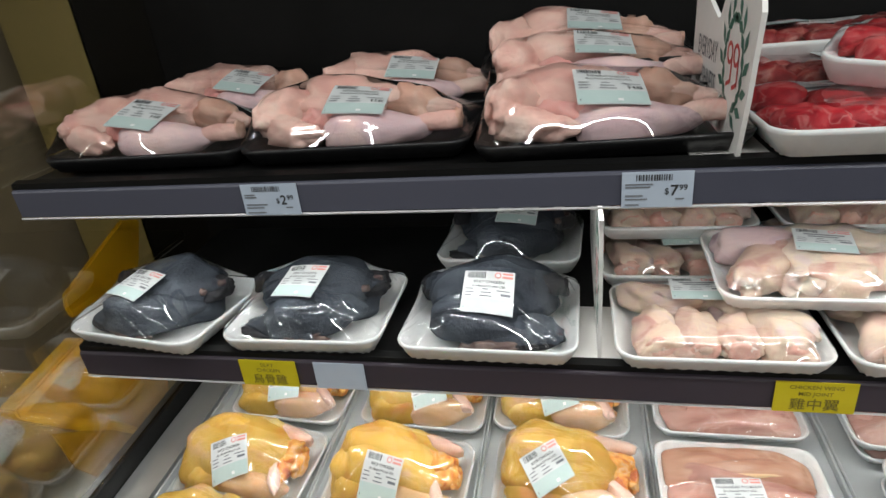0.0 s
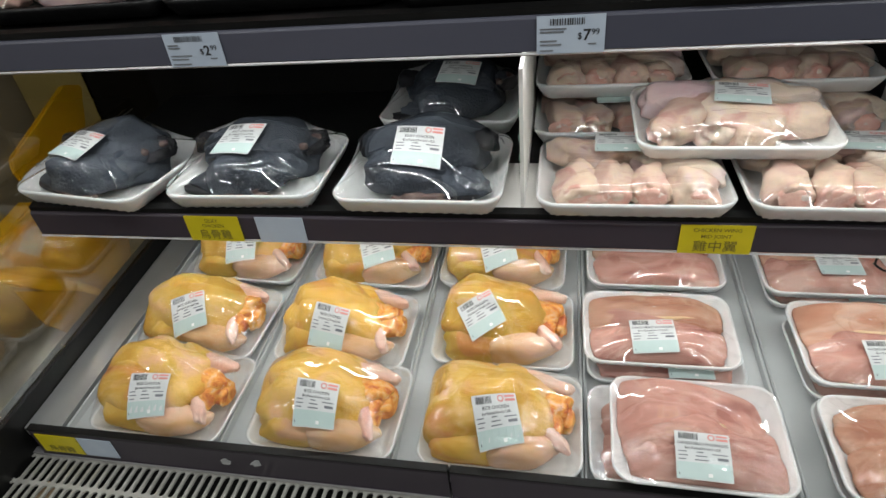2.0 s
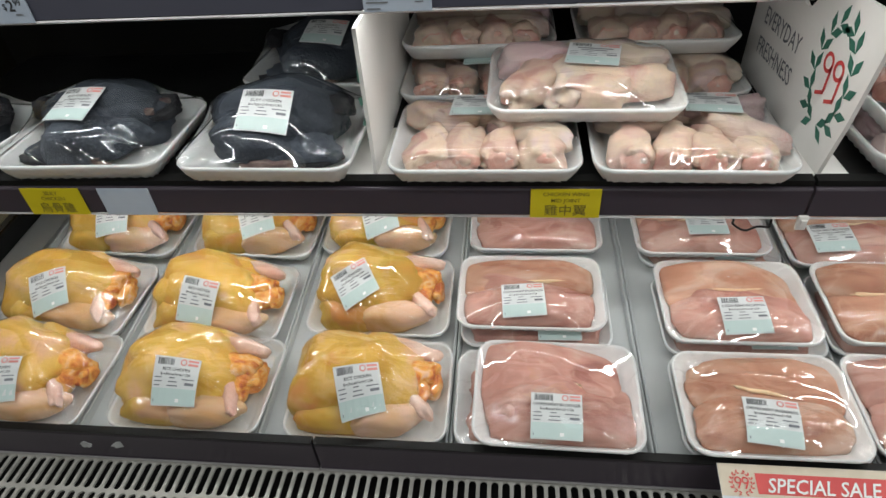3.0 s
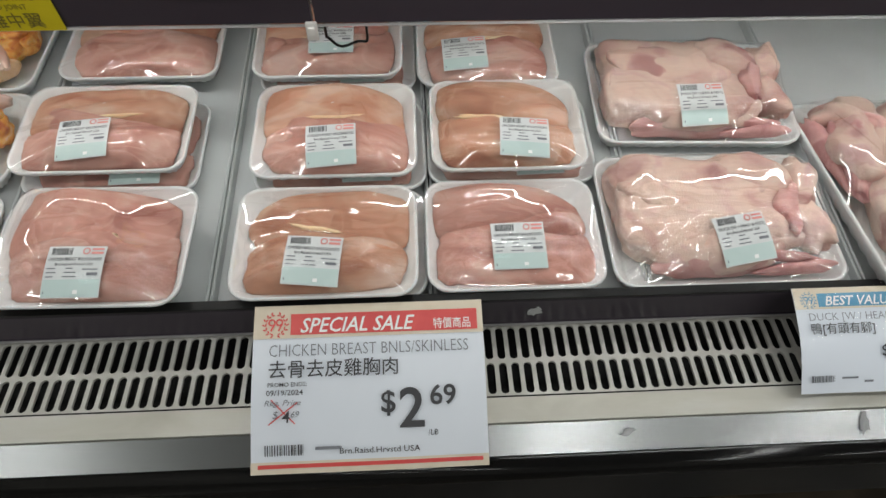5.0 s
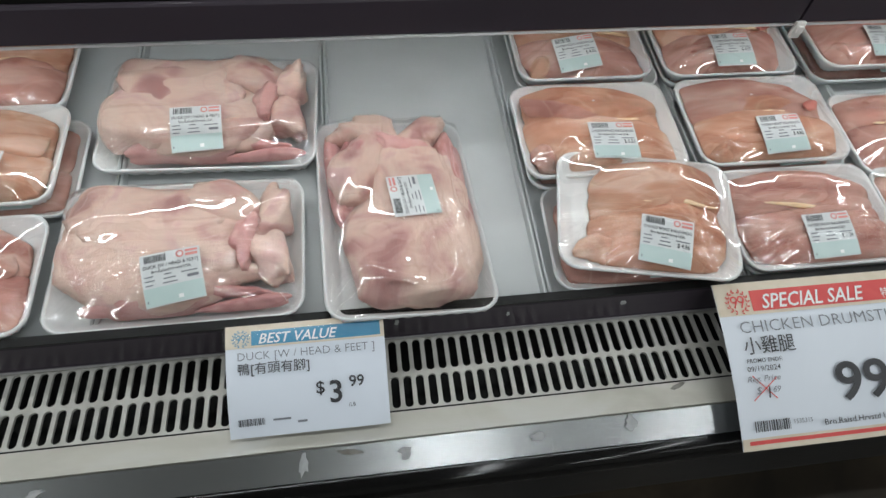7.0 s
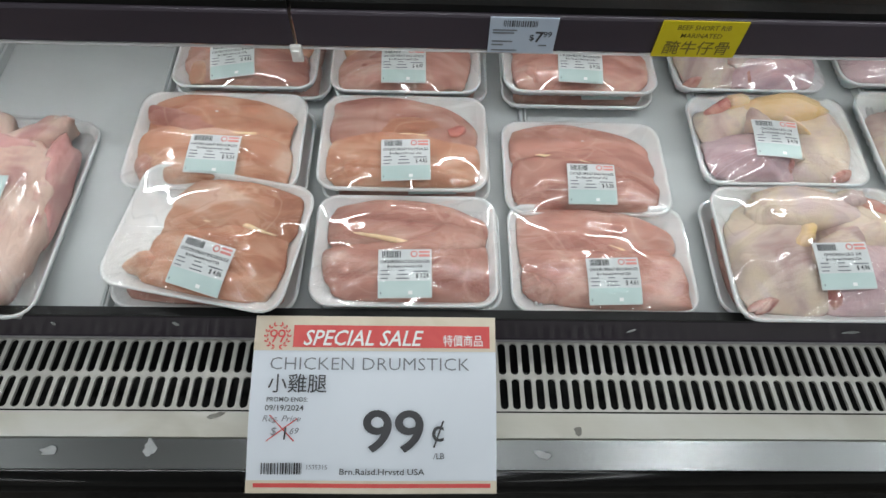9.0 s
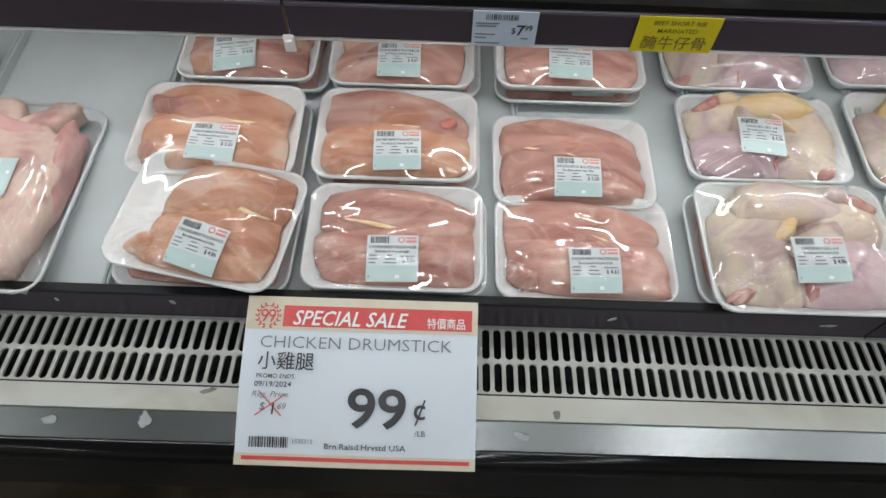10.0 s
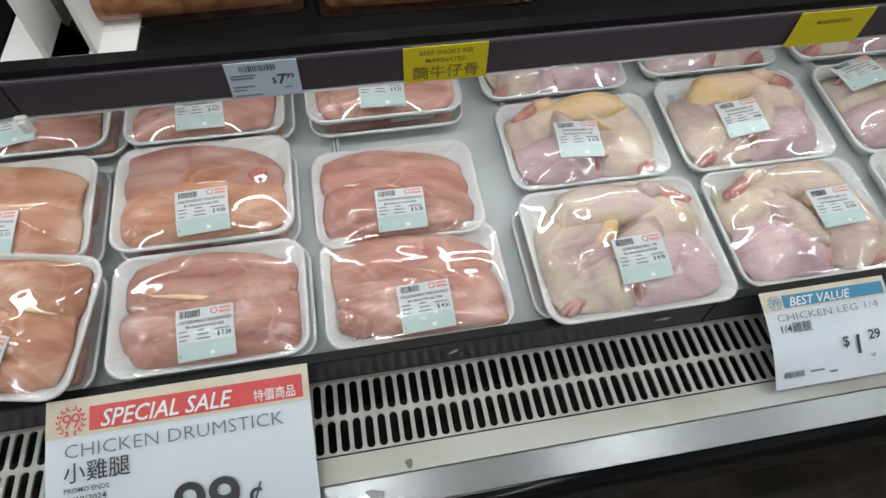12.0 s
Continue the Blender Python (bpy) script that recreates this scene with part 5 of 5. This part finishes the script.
breast(1.846, 0.645, (0.004, -0.043, 2), "4.85", up=0.018, size=(0.200, 0.142), spot=True, tone="breast_tan")
under_breast(1.852, 0.794)
breast(1.845, 0.794, (-0.002, -0.043, 1), "4.07", up=0.016, size=(0.194, 0.142), spot=True)
breast(2.070, 0.489, (0.005, -0.050, 1), "4.61", up=0.0, size=(0.206, 0.138))
breast(2.066, 0.626, (0.000, -0.037, -1), "5.28", up=0.0, size=(0.200, 0.138), flip=-1)
under_breast(2.070, 0.790)
breast(2.068, 0.788, (-0.003, -0.039, -2), "9.26", up=0.026, size=(0.198, 0.140))
# leg quarters
under_breast(2.300, 0.500, size=(0.212, 0.150))
leg_quarters(2.310, 0.503, (0.001, -0.030, 1), "4.96", up=0.018, size=(0.220, 0.168))
leg_quarters(2.314, 0.673, (-0.016, -0.019, -3), "4.78", size=(0.210, 0.140), yellow=True, mirror=-1)
leg_quarters(2.306, 0.826, (-0.004, 0.030, 2), "", size=(0.208, 0.146))
leg_quarters(2.548, 0.503, (0.030, -0.002, 2), "4.96", size=(0.212, 0.164), mirror=-1)
leg_quarters(2.544, 0.678, (-0.023, -0.018, 4), "", size=(0.214, 0.156), yellow=True)
leg_quarters(2.540, 0.840, (-0.004, 0.030, 2), "", size=(0.210, 0.146), mirror=-1)
leg_quarters(2.786, 0.500, (0.010, -0.01, 2), "", size=(0.212, 0.164))
leg_quarters(2.784, 0.675, (-0.060, 0.040, 8), "", size=(0.212, 0.160), mirror=-1)
leg_quarters(2.780, 0.842, (0.010, 0.01, 2), "", size=(0.212, 0.146))
leg_quarters(3.020, 0.503, (0.010, -0.01, 2), "", size=(0.212, 0.164), mirror=-1)
leg_quarters(3.020, 0.675, (0.010, -0.01, 2), "", size=(0.212, 0.160))

# ---- packages on the middle shelf ----
black_chicken(-0.268, 0.648, MID_Z + 0.004, (-0.012, -0.030, -10), "", turn=-8, mirror=1)
black_chicken(-0.056, 0.654, MID_Z + 0.003, (-0.008, -0.022, -10), "", turn=1)
black_chicken(0.164, 0.648, MID_Z + 0.003, (0.002, -0.034, 1), "", turn=-1, mirror=-1)
black_chicken(0.170, 0.846, MID_Z + 0.010, (0.012, -0.020, -2), "", turn=-3)
wings(0.400, 0.642, MID_Z + 0.003, (-0.010, 0.026, -3), "", size=(0.204, 0.158))
wings(0.612, 0.640, MID_Z + 0.003, (0.030, 0.026, -8), "", size=(0.200, 0.158), turn=-1)
wings(0.386, 0.812, MID_Z + 0.008, (0.010, -0.014, 0), "", size=(0.196, 0.170))
wings(0.608, 0.808, MID_Z + 0.008, (-0.010, 0.010, -2), "", size=(0.206, 0.170))
wings(0.386, 0.850, MID_Z + 0.052, None, "", size=(0.196, 0.150))
wings(0.606, 0.850, MID_Z + 0.052, None, "", size=(0.196, 0.150))
wings(0.506, 0.690, MID_Z + 0.048, (0.010, 0.004, -10), "", size=(0.206, 0.150), turn=-1, lean=(4, 0), rows=4, stuffed=1.1)
beef(0.880, 0.652, MID_Z + 0.003, None, size=(0.200, 0.155), name="chicken_gizzard_package", label="small mauve pink meat pieces wrapped on a white tray", tone="leg_purple")
beef(1.090, 0.652, MID_Z + 0.003, None, size=(0.200, 0.155), name="chicken_heart_package", label="pinkish poultry pieces wrapped on a white tray", tone="leg_red")
beef(0.884, 0.655, MID_Z + 0.036, None, size=(0.200, 0.155), name="chicken_thigh_package", label="pink boneless poultry pieces wrapped on a white tray", tone="breast")
beef(1.100, 0.690, MID_Z + 0.036, None, size=(0.200, 0.155), name="chicken_thigh_package", label="pale poultry pieces wrapped on a white tray", tone="wing_skin", turn=-8)
wings(1.310, 0.655, MID_Z + 0.003, None, size=(0.200, 0.155))
wings(1.530, 0.655, MID_Z + 0.003, None, size=(0.200, 0.155))


def marinated(x, y, z, turn=0.0):
    """A clear lidded box of dark marinated meat."""
    base = empty("marinated_meat_box", pose(x, y, z, 0, 0, turn), "clear plastic box of dark marinated meat", "packaged meat", "boxes of marinated meat")
    bm = block((-0.088, -0.066, 0.004), (0.088, 0.066, 0.030), 0.012, 3)
    for v in bm.verts:
        v.co.z += 0.004 * noise.noise(v.co * 40) if v.co.z > 0.02 else 0
    part("marinated_meat", bm, "marinade", base, "dark brown meat in sauce", True)
    for i in range(8):
        v, f, _ = lobe((0.055, 0.03, 0.016), ((i % 4 - 1.5) * 0.04, (i // 4 - 0.5) * 0.06, 0.030), 37 * i, 0.1, 0.2, 0.15, 900 + i, 0, 0.85, 12, 10)
        mesh_object("meat_piece", v, f, "marinade", base, True)
    ob = part("clear_lid", block((-0.096, -0.074, 0.0), (0.096, 0.074, 0.046), 0.012, 3), "film", base, "clear plastic box and lid", True)
    ob.visible_shadow = False
    return base


marinated(1.905, 0.690, MID_Z + 0.003, 2)
marinated(2.105, 0.680, MID_Z + 0.003, -1)
marinated(2.320, 0.690, MID_Z + 0.003, 1)

# ---- packages on the top shelf ----
stewing_chicken(-0.222, 0.690, UP_Z + 0.004, (-0.006, -0.036, -8), "4.85", turn=1)
stewing_chicken(0.030, 0.690, UP_Z + 0.004, (0.004, -0.034, 2), "5.68", turn=1)
stewing_chicken(0.286, 0.670, UP_Z + 0.004, (0.002, -0.036, 1), "4.95", turn=4)
stewing_chicken(-0.196, 0.858, UP_Z + 0.010, (0.006, -0.034, -8), "", turn=1)
stewing_chicken(0.040, 0.860, UP_Z + 0.010, (0.012, -0.032, 2), "", turn=1)
stewing_chicken(0.282, 0.792, UP_Z + 0.026, (0.008, -0.022, 0), "5.93", turn=2)
stewing_chicken(0.270, 0.866, UP_Z + 0.044, (0.012, -0.018, 0), "", turn=1)
beef(0.528, 0.640, UP_Z + 0.006, (0.040, 0.010, -2), size=(0.230, 0.160))
beef(0.530, 0.795, UP_Z + 0.012, (0.012, -0.010, 0), size=(0.225, 0.140), dark=True)
beef(0.545, 0.870, UP_Z + 0.042, (-0.05, 0.0, 0), size=(0.225, 0.140), dark=True)
beef(0.585, 0.668, UP_Z + 0.046, None, size=(0.200, 0.150), turn=-26, lean=(4, 5))
beef(0.790, 0.650, UP_Z + 0.006, None, size=(0.205, 0.160))
beef(0.790, 0.850, UP_Z + 0.014, None, size=(0.205, 0.150), dark=True)

# ---- card dividers ----


def divider(x, y, z, length, height, label, tall=False):
    """A white card divider standing on a flat foot, its face printed towards the left."""
    base = empty("card_divider", pose(x, y, z), label, "divider", "white card dividers")
    if tall:
        prof = [(0, 0), (length, 0), (length, height * 0.93), (length * 0.95, height), (length * 0.86, height), (length * 0.50, height * 0.80), (length * 0.46, height * 0.81), (length * 0.34, height * 1.03), (-0.010, height * 1.04), (-0.024, height * 0.99), (-0.030, height * 0.90), (-0.016, height * 0.4)]
    else:
        prof = [(0, 0), (length, 0), (length, height), (0, height)]
    bm = bmesh.new()
    a = [bm.verts.new((-0.002, yy, zz)) for yy, zz in prof]
    b = [bm.verts.new((0.002, yy, zz)) for yy, zz in prof]
    k = len(prof)
    bm.faces.new(a)
    bm.faces.new(list(reversed(b)))
    for i in range(k):
        bm.faces.new((a[i], b[i], b[(i + 1) % k], a[(i + 1) % k]))
    bmesh.ops.recalc_face_normals(bm, faces=list(bm.faces))
    panel = part("card_panel", bm, "card", base)
    part("foot", block((-0.035, 0.0, 0.0), (0.030, length, 0.0018)), "card", base)
    ink = Ink()
    if height > 0.1:
        ink.wreath("green_ink", -0.038, height * 0.56, 0.034, height * 0.31, 0.022)
        for side in (-0.049, -0.027):
            ink.ring("red_ink", side, height * 0.62, 0.0100, 0.0038)
            ink.line("red_ink", side + 0.0080, height * 0.61, side + 0.0075, height * 0.44, 0.0038)
            ink.line("red_ink", side + 0.0085, height * 0.45, side - 0.0070, height * 0.41, 0.0038)
        ink.text("grey_ink", "EVERYDAY", -length * 0.86, height * 0.50, 0.020, length * 0.42, 0.004)
        ink.text("grey_ink", "FRESHNESS", -length * 0.86, height * 0.28, 0.020, length * 0.42, 0.004)
        ink.build(panel, lambda u, v, up: (-0.002 - up, -u, v), {})
    return base


divider(0.394, 0.585, UP_Z + 0.002, 0.22, 0.134, "white card divider with green wreath and slogan", True)
divider(0.283, 0.590, MID_Z + 0.002, 0.30, 0.160, "plain white card divider between black chickens and wings")
divider(0.735, 0.590, MID_Z + 0.002, 0.26, 0.158, "white card divider with green wreath and slogan", True)
divider(1.800, 0.590, MID_Z + 0.002, 0.24, 0.090, "low white card divider on the shelf")
divider(1.835, 0.592, MID_Z + 0.002, 0.24, 0.060, "low white card divider on the shelf")

# ---- tags on the rails ----


def tag(x, y, z, w, h, kind, label, lines=(), price=""):
    base = empty("price_tag", pose(x, y, z), label, "price tag", "shelf price tags")
    sheet = part("tag_sheet", block((0, -0.0006, -h), (w, 0.0006, 0)), {"white": "blue_tag", "yellow": "yellow_tag", "blank": "blue_tag"}[kind], base)
    ink = Ink()
    dark = "olive_ink" if kind == "yellow" else "ink"
    rng = random.Random(int(x * 1000))
    if kind == "white":
        ink.barcode("ink", w * 0.2, -h * 0.24, w * 0.5, h * 0.17, rng)
        for v in (0.34, 0.42, 0.66, 0.76, 0.92):
            ink.bar("grey_ink", w * 0.05, -h * v - 0.0006, w * (0.2 + 0.25 * rng.random()), -h * v + 0.0008)
        if price:
            ink.text("ink", "$", w * 0.60, -h * 0.62, h * 0.17, None, 0.01)
            ink.text("ink", price[0], w * 0.68, -h * 0.66, h * 0.30, None, 0.02)
            ink.text("ink", price[1:], w * 0.80, -h * 0.52, h * 0.16, None, 0.01)
        ink.bar("grey_ink", w * 0.76, -h * 0.78, w * 0.88, -h * 0.74)
    for body, v, hh in lines:
        ink.text(dark, body, w * 0.5, -h * v, h * hh, None, 0.006, 0, "c")
    if ink.layers:
        ink.build(sheet, lambda u, v, up: (u, -0.0006 - up, v), {})
    return base


RY = 0.5752
tag(-0.076, RY, 1.1455, 0.062, 0.033, "white", "pale printed shelf price tag", (), "299")
tag(0.299, RY, 1.1455, 0.060, 0.033, "white", "pale printed shelf price tag", (), "799")
tag(-0.136, RY, 0.9275, 0.073, 0.036, "yellow", "yellow shelf tag with printed name", (("SILKY", 0.24, 0.14), ("CHICKEN", 0.44, 0.14), ("烏骨雞", 0.88, 0.30)))
tag(-0.040, RY, 0.9275, 0.062, 0.036, "blank", "blank pale blue shelf tag")
tag(0.450, RY, 0.9275, 0.073, 0.036, "yellow", "yellow shelf tag with printed name", (("CHICKEN WING", 0.22, 0.13), ("MID JOINT", 0.44, 0.13), ("雞中翼", 0.88, 0.30)))
tag(1.930, RY, 0.9275, 0.058, 0.035, "white", "pale printed shelf price tag", (), "799")
tag(2.076, RY, 0.9275, 0.074, 0.036, "yellow", "yellow shelf tag with printed name", (("BEEF SHORT RIB", 0.22, 0.13), ("MARINATED", 0.44, 0.13), ("醃牛仔骨", 0.88, 0.30)))
tag(2.444, RY, 0.9275, 0.076, 0.036, "yellow", "yellow shelf tag with printed name", (("MARINATED", 0.36, 0.13),))
tag(-0.370, 0.4180, 0.6720, 0.064, 0.036, "yellow", "yellow tag on the lower rail", (("烏骨雞", 0.88, 0.28),))
tag(-0.304, 0.4180, 0.6720, 0.052, 0.036, "blank", "blank pale blue tag on the lower rail")

# ---- paper signs ----


def sign(x, width, length, drop, colour, title, corner, name, han, price, cents, unit, label, promo="", old="", code="", origin="", left=0.0, bottom_band=True):
    """A paper sign hung on the lower rail and resting on the sill; u to the right, v down the sheet."""
    base = empty("price_sign", pose(x, 0.4182, 0.6830, 0, 0, left), label, "sign", "paper price signs")
    run = math.sqrt(length ** 2 - drop ** 2)
    bow = 0.005

    def place(u, v, up):
        f = -v / length
        bulge = bow * math.sin(math.pi * min(1, f)) + 0.0014 * math.sin(u * 30 + f * 4) * f
        return (u, -run * f - up * 0.8 - bulge * drop / length, -drop * f + up * 1.9 + bulge)

    g, k = 14, 12
    grid = [place(width * i / g, -length * j / k, 0.0) for j in range(k + 1) for i in range(g + 1)]
    under = [(p[0], p[1] + 0.0002, p[2] - 0.0006) for p in grid]
    n = len(grid)
    faces = [(j * (g + 1) + i, (j + 1) * (g + 1) + i, (j + 1) * (g + 1) + i + 1, j * (g + 1) + i + 1) for j in range(k) for i in range(g)]
    faces += [tuple(n + q for q in reversed(f)) for f in faces]
    sheet = mesh_object("paper_sheet", grid + under, faces, "sign_paper", base, True, "white paper sheet with curling edge")
    ink = Ink()
    W, L = width, length

    def band(c, u0, v0, u1, v1, cuts=14):
        for i in range(cuts):
            a, b = u0 + (u1 - u0) * i / cuts, u0 + (u1 - u0) * (i + 1) / cuts
            rows = max(1, round((v1 - v0) / (L / 12)))
            for j in range(rows):
                ink.bar(c, a, -L * 0 - (v0 + (v1 - v0) * (j + 1) / rows), b, -(v0 + (v1 - v0) * j / rows))

    band("kraft/top", 0, 0, W, L * 0.205)
    if bottom_band:
        band("kraft/bottom", 0, L * 0.93, W, L)
    band(colour + "/title", W * 0.16, L * 0.055, W * 0.975, L * 0.185)
    if bottom_band:
        band(colour + "/stripe", W * 0.03, L * 0.945, W * 0.975, L * 0.968)
    for side in (-0.023, 0.023):
        ink.ring(colour, W * 0.095 + L * side, -L * 0.105, L * 0.023, L * 0.010)
        ink.line(colour, W * 0.095 + L * (side + 0.019), -L * 0.110, W * 0.095 + L * (side - 0.004), -L * 0.158, L * 0.010)
    ink.wreath(colour, W * 0.095, -L * 0.120, L * 0.064, L * 0.066, L * 0.026)
    ink.text("white_ink", title, W * 0.20, -L * 0.172, L * 0.092, W * 0.50, 0.012, 0.28)
    ink.text("white_ink", corner, W * 0.78, -L * 0.168, L * 0.052, W * 0.165, 0.004)
    ink.text("grey_ink", name, W * 0.07, -L * 0.315, L * 0.075, W * 0.82 if len(name) < 20 else W * 0.86, -0.010)
    ink.text("ink", han, W * 0.07, -L * 0.435, L * 0.082, None, 0.004)
    if promo:
        ink.text("ink", "PROMO ENDS:", W * 0.07, -L * 0.495, L * 0.026, W * 0.165, 0.004)
        ink.text("ink", promo, W * 0.065, -L * 0.545, L * 0.032, W * 0.155, 0.006)
    if old:
        ink.text("grey_ink", "Reg. Price", W * 0.055, -L * 0.605, L * 0.034, W * 0.155, 0.0, 0.3)
        ink.text("grey_ink", "$", W * 0.09, -L * 0.680, L * 0.045, None, 0.0, 0.2)
        ink.text("ink", old[0], W * 0.13, -L * 0.705, L * 0.070, None, 0.004, 0.1)
        ink.text("grey_ink", old[1:], W * 0.165, -L * 0.675, L * 0.036, None, 0.0, 0.3)
        ink.line("red_ink", W * 0.085, -L * 0.570, W * 0.185, -L * 0.715, 0.0011)
        ink.line("red_ink", W * 0.195, -L * 0.590, W * 0.075, -L * 0.715, 0.0011)
    big = L * (0.235 if bottom_band else 0.20)
    if cents:
        ink.text("ink", "$", W * 0.545, -L * 0.665, big * 0.55, None, 0.014)
        ink.text("ink", price, W * 0.622, -L * 0.755, big, None, 0.014)
        ink.text("ink", cents, W * 0.755, -L * 0.630, big * 0.50, None, 0.014)
    else:
        ink.text("ink", price, W * 0.455, -L * 0.765, big * 0.98, W * 0.25, 0.014)
        ink.text("ink", "¢", W * 0.735, -L * 0.710, big * 0.55, None, 0.006)
    ink.text("ink", unit, W * 0.745, -L * 0.808, L * 0.034, None, 0.0)
    rng = random.Random(int(x * 100))
    ink.barcode("ink", W * 0.06, -L * 0.895, W * 0.16, L * 0.062, rng)
    if code:
        ink.text("grey_ink", code, W * 0.235, -L * 0.868, L * 0.026, None, 0.0)
    else:
        ink.bar("grey_ink", W * 0.27, -L * 0.868, W * 0.38, -L * 0.850)
    if origin:
        ink.text("ink", origin, W * 0.37, -L * 0.895, L * 0.034, W * 0.34, 0.006)
    else:
        ink.bar("grey_ink", W * 0.42, -L * 0.905, W * 0.48, -L * 0.885)
    if not bottom_band:
        cover = [place(-0.002 + (width + 0.004) * i / g, -(length + 0.004) * j / k, 0.0012 + 0.0001 * math.sin(i * 0.6 + 0.5 * j)) for j in range(k + 1) for i in range(g + 1)]
        sleeve = mesh_object("plastic_sleeve", cover, faces[:g * k], "sleeve", base, True, "clear glossy plastic sleeve")
        sleeve.visible_shadow = False
    ink.build(sheet, place, {"kraft/top": "top_band", "kraft/bottom": "bottom_band", colour + "/title": "title_panel", colour + "/stripe": "stripe", colour: "emblem"})
    return base


sign(0.651, 0.226, 0.159, 0.062, "red_ink", "SPECIAL SALE", "特價商品", "CHICKEN BREAST BNLS/SKINLESS", "去骨去皮雞胸肉", "2", "69", "/LB", "white special sale paper sign with red band", "09/19/2024", "469", "", "Brn.Raisd.Hrvstd USA")
sign(1.199, 0.153, 0.107, 0.050, "blue_ink", "BEST VALUE", "", "DUCK [W / HEAD & FEET ]", "鴨[有頭有腳]", "3", "99", "/LB", "small white best value paper sign with blue band", bottom_band=False)
sign(1.705, 0.245, 0.172, 0.064, "red_ink", "SPECIAL SALE", "特價商品", "CHICKEN DRUMSTICK", "小雞腿", "99", "", "/LB", "white special sale paper sign with red band", "09/19/2024", "169", "1535315", "Brn.Raisd.Hrvstd USA")
sign(2.446, 0.153, 0.107, 0.050, "blue_ink", "BEST VALUE", "", "CHICKEN LEG 1/4", "1/4雞腿", "1", "29", "/LB", "small white best value paper sign with blue band", bottom_band=False)

# ---- a loop of black wire hanging under the middle shelf ----


def wire_loop(x, y, z, w, h, radius=0.0016):
    path = [Vector((-w / 2, 0, h))] + [Vector((-w / 2 * math.cos(math.pi * i / 12), 0.004 * math.sin(i), -0.010 * math.sin(math.pi * i / 12))) for i in range(13)] + [Vector((w / 2, 0, h))]
    vs, fs, n = [], [], 8
    for i, p in enumerate(path):
        d = (path[min(i + 1, len(path) - 1)] - path[max(i - 1, 0)]).normalized()
        a = d.cross(Vector((0, 1, 0))).normalized()
        b = d.cross(a)
        vs += [p + radius * (a * math.cos(2 * math.pi * k / n) + b * math.sin(2 * math.pi * k / n)) for k in range(n)]
    for i in range(len(path) - 1):
        fs += [(i * n + k, i * n + (k + 1) % n, (i + 1) * n + (k + 1) % n, (i + 1) * n + k) for k in range(n)]
    ob = mesh_object("wire_loop", vs, fs, "black", None, True)
    ob.matrix_basis = pose(x, y, z)
    return tagged(ob, "thin black wire loop hanging under a shelf", "wire")


wire_loop(0.742, 0.702, 0.791, 0.046, 0.125)

# ---- clips hanging at the rail joints ----


def clip(x, z):
    base = empty("rail_clip", pose(x, 0.574, z), "small beige plastic clip at a rail joint", "clip", "rail clips")
    part("clip_body", block((-0.005, -0.002, -0.014), (0.005, 0.002, 0.003), 0.001), "card", base)
    part("peg", block((-0.003, -0.005, -0.007), (0.003, -0.002, 0.0), 0.001), "card", base)


clip(0.729, 0.893)
clip(1.762, 0.893)

# ---- torn sticker scraps ----


def scrap(x, y, z, size, tilt, seed, material="scrap"):
    rng = random.Random(seed)
    n = 15
    ring = [(size[0] * 0.5 * math.cos(2 * math.pi * i / n) * rng.uniform(0.45, 1.15), size[1] * 0.5 * math.sin(2 * math.pi * i / n) * rng.uniform(0.5, 1.1)) for i in range(n)]
    vs = [(a, b, 0.0008) for a, b in ring] + [(a, b, 0.0) for a, b in ring]
    fs = [tuple(range(n))] + [(i, n + i, n + (i + 1) % n, (i + 1) % n) for i in range(n)]
    ob = mesh_object("sticker_scrap", vs, fs, material)
    ob.matrix_basis = pose(x, y, z, tilt, 0, rng.uniform(-20, 20))
    return tagged(ob, "torn leftover scrap of white sticker" if material == "scrap" else "grey glue residue on the steel", "sticker scrap", "sticker scraps")


scrap(0.937, 0.4195, 0.652, (0.020, 0.020), 90, 3)
scrap(-0.045, 0.4195, 0.655, (0.022, 0.016), 90, 5)
scrap(-0.090, 0.4195, 0.652, (0.016, 0.014), 90, 6)
scrap(1.366, 0.4195, 0.660, (0.006, 0.016), 90, 7)
scrap(1.485, 0.4195, 0.658, (0.006, 0.008), 90, 8)
scrap(1.614, 0.4195, 0.660, (0.008, 0.010), 90, 9)
scrap(2.103, 0.4195, 0.653, (0.014, 0.006), 90, 10)
scrap(2.345, 0.4195, 0.653, (0.018, 0.008), 90, 11)
scrap(1.264, 0.2990, 0.6120, (0.013, 0.026), 24, 12)
scrap(1.364, 0.3000, 0.6125, (0.016, 0.016), 24, 13)
scrap(1.02, 0.3000, 0.6125, (0.020, 0.008), 24, 14)
scrap(1.600, 0.3020, 0.6135, (0.014, 0.020), 24, 15)
scrap(1.500, 0.3000, 0.6125, (0.020, 0.012), 24, 16)
scrap(2.000, 0.2980, 0.6115, (0.020, 0.010), 24, 17)
scrap(2.039, 0.3200, 0.6190, (0.010, 0.012), 2, 18, "dirt")
scrap(1.660, 0.3340, 0.6198, (0.024, 0.006), 2, 19, "dirt")
scrap(1.310, 0.3050, 0.6148, (0.026, 0.006), 24, 20, "dirt")
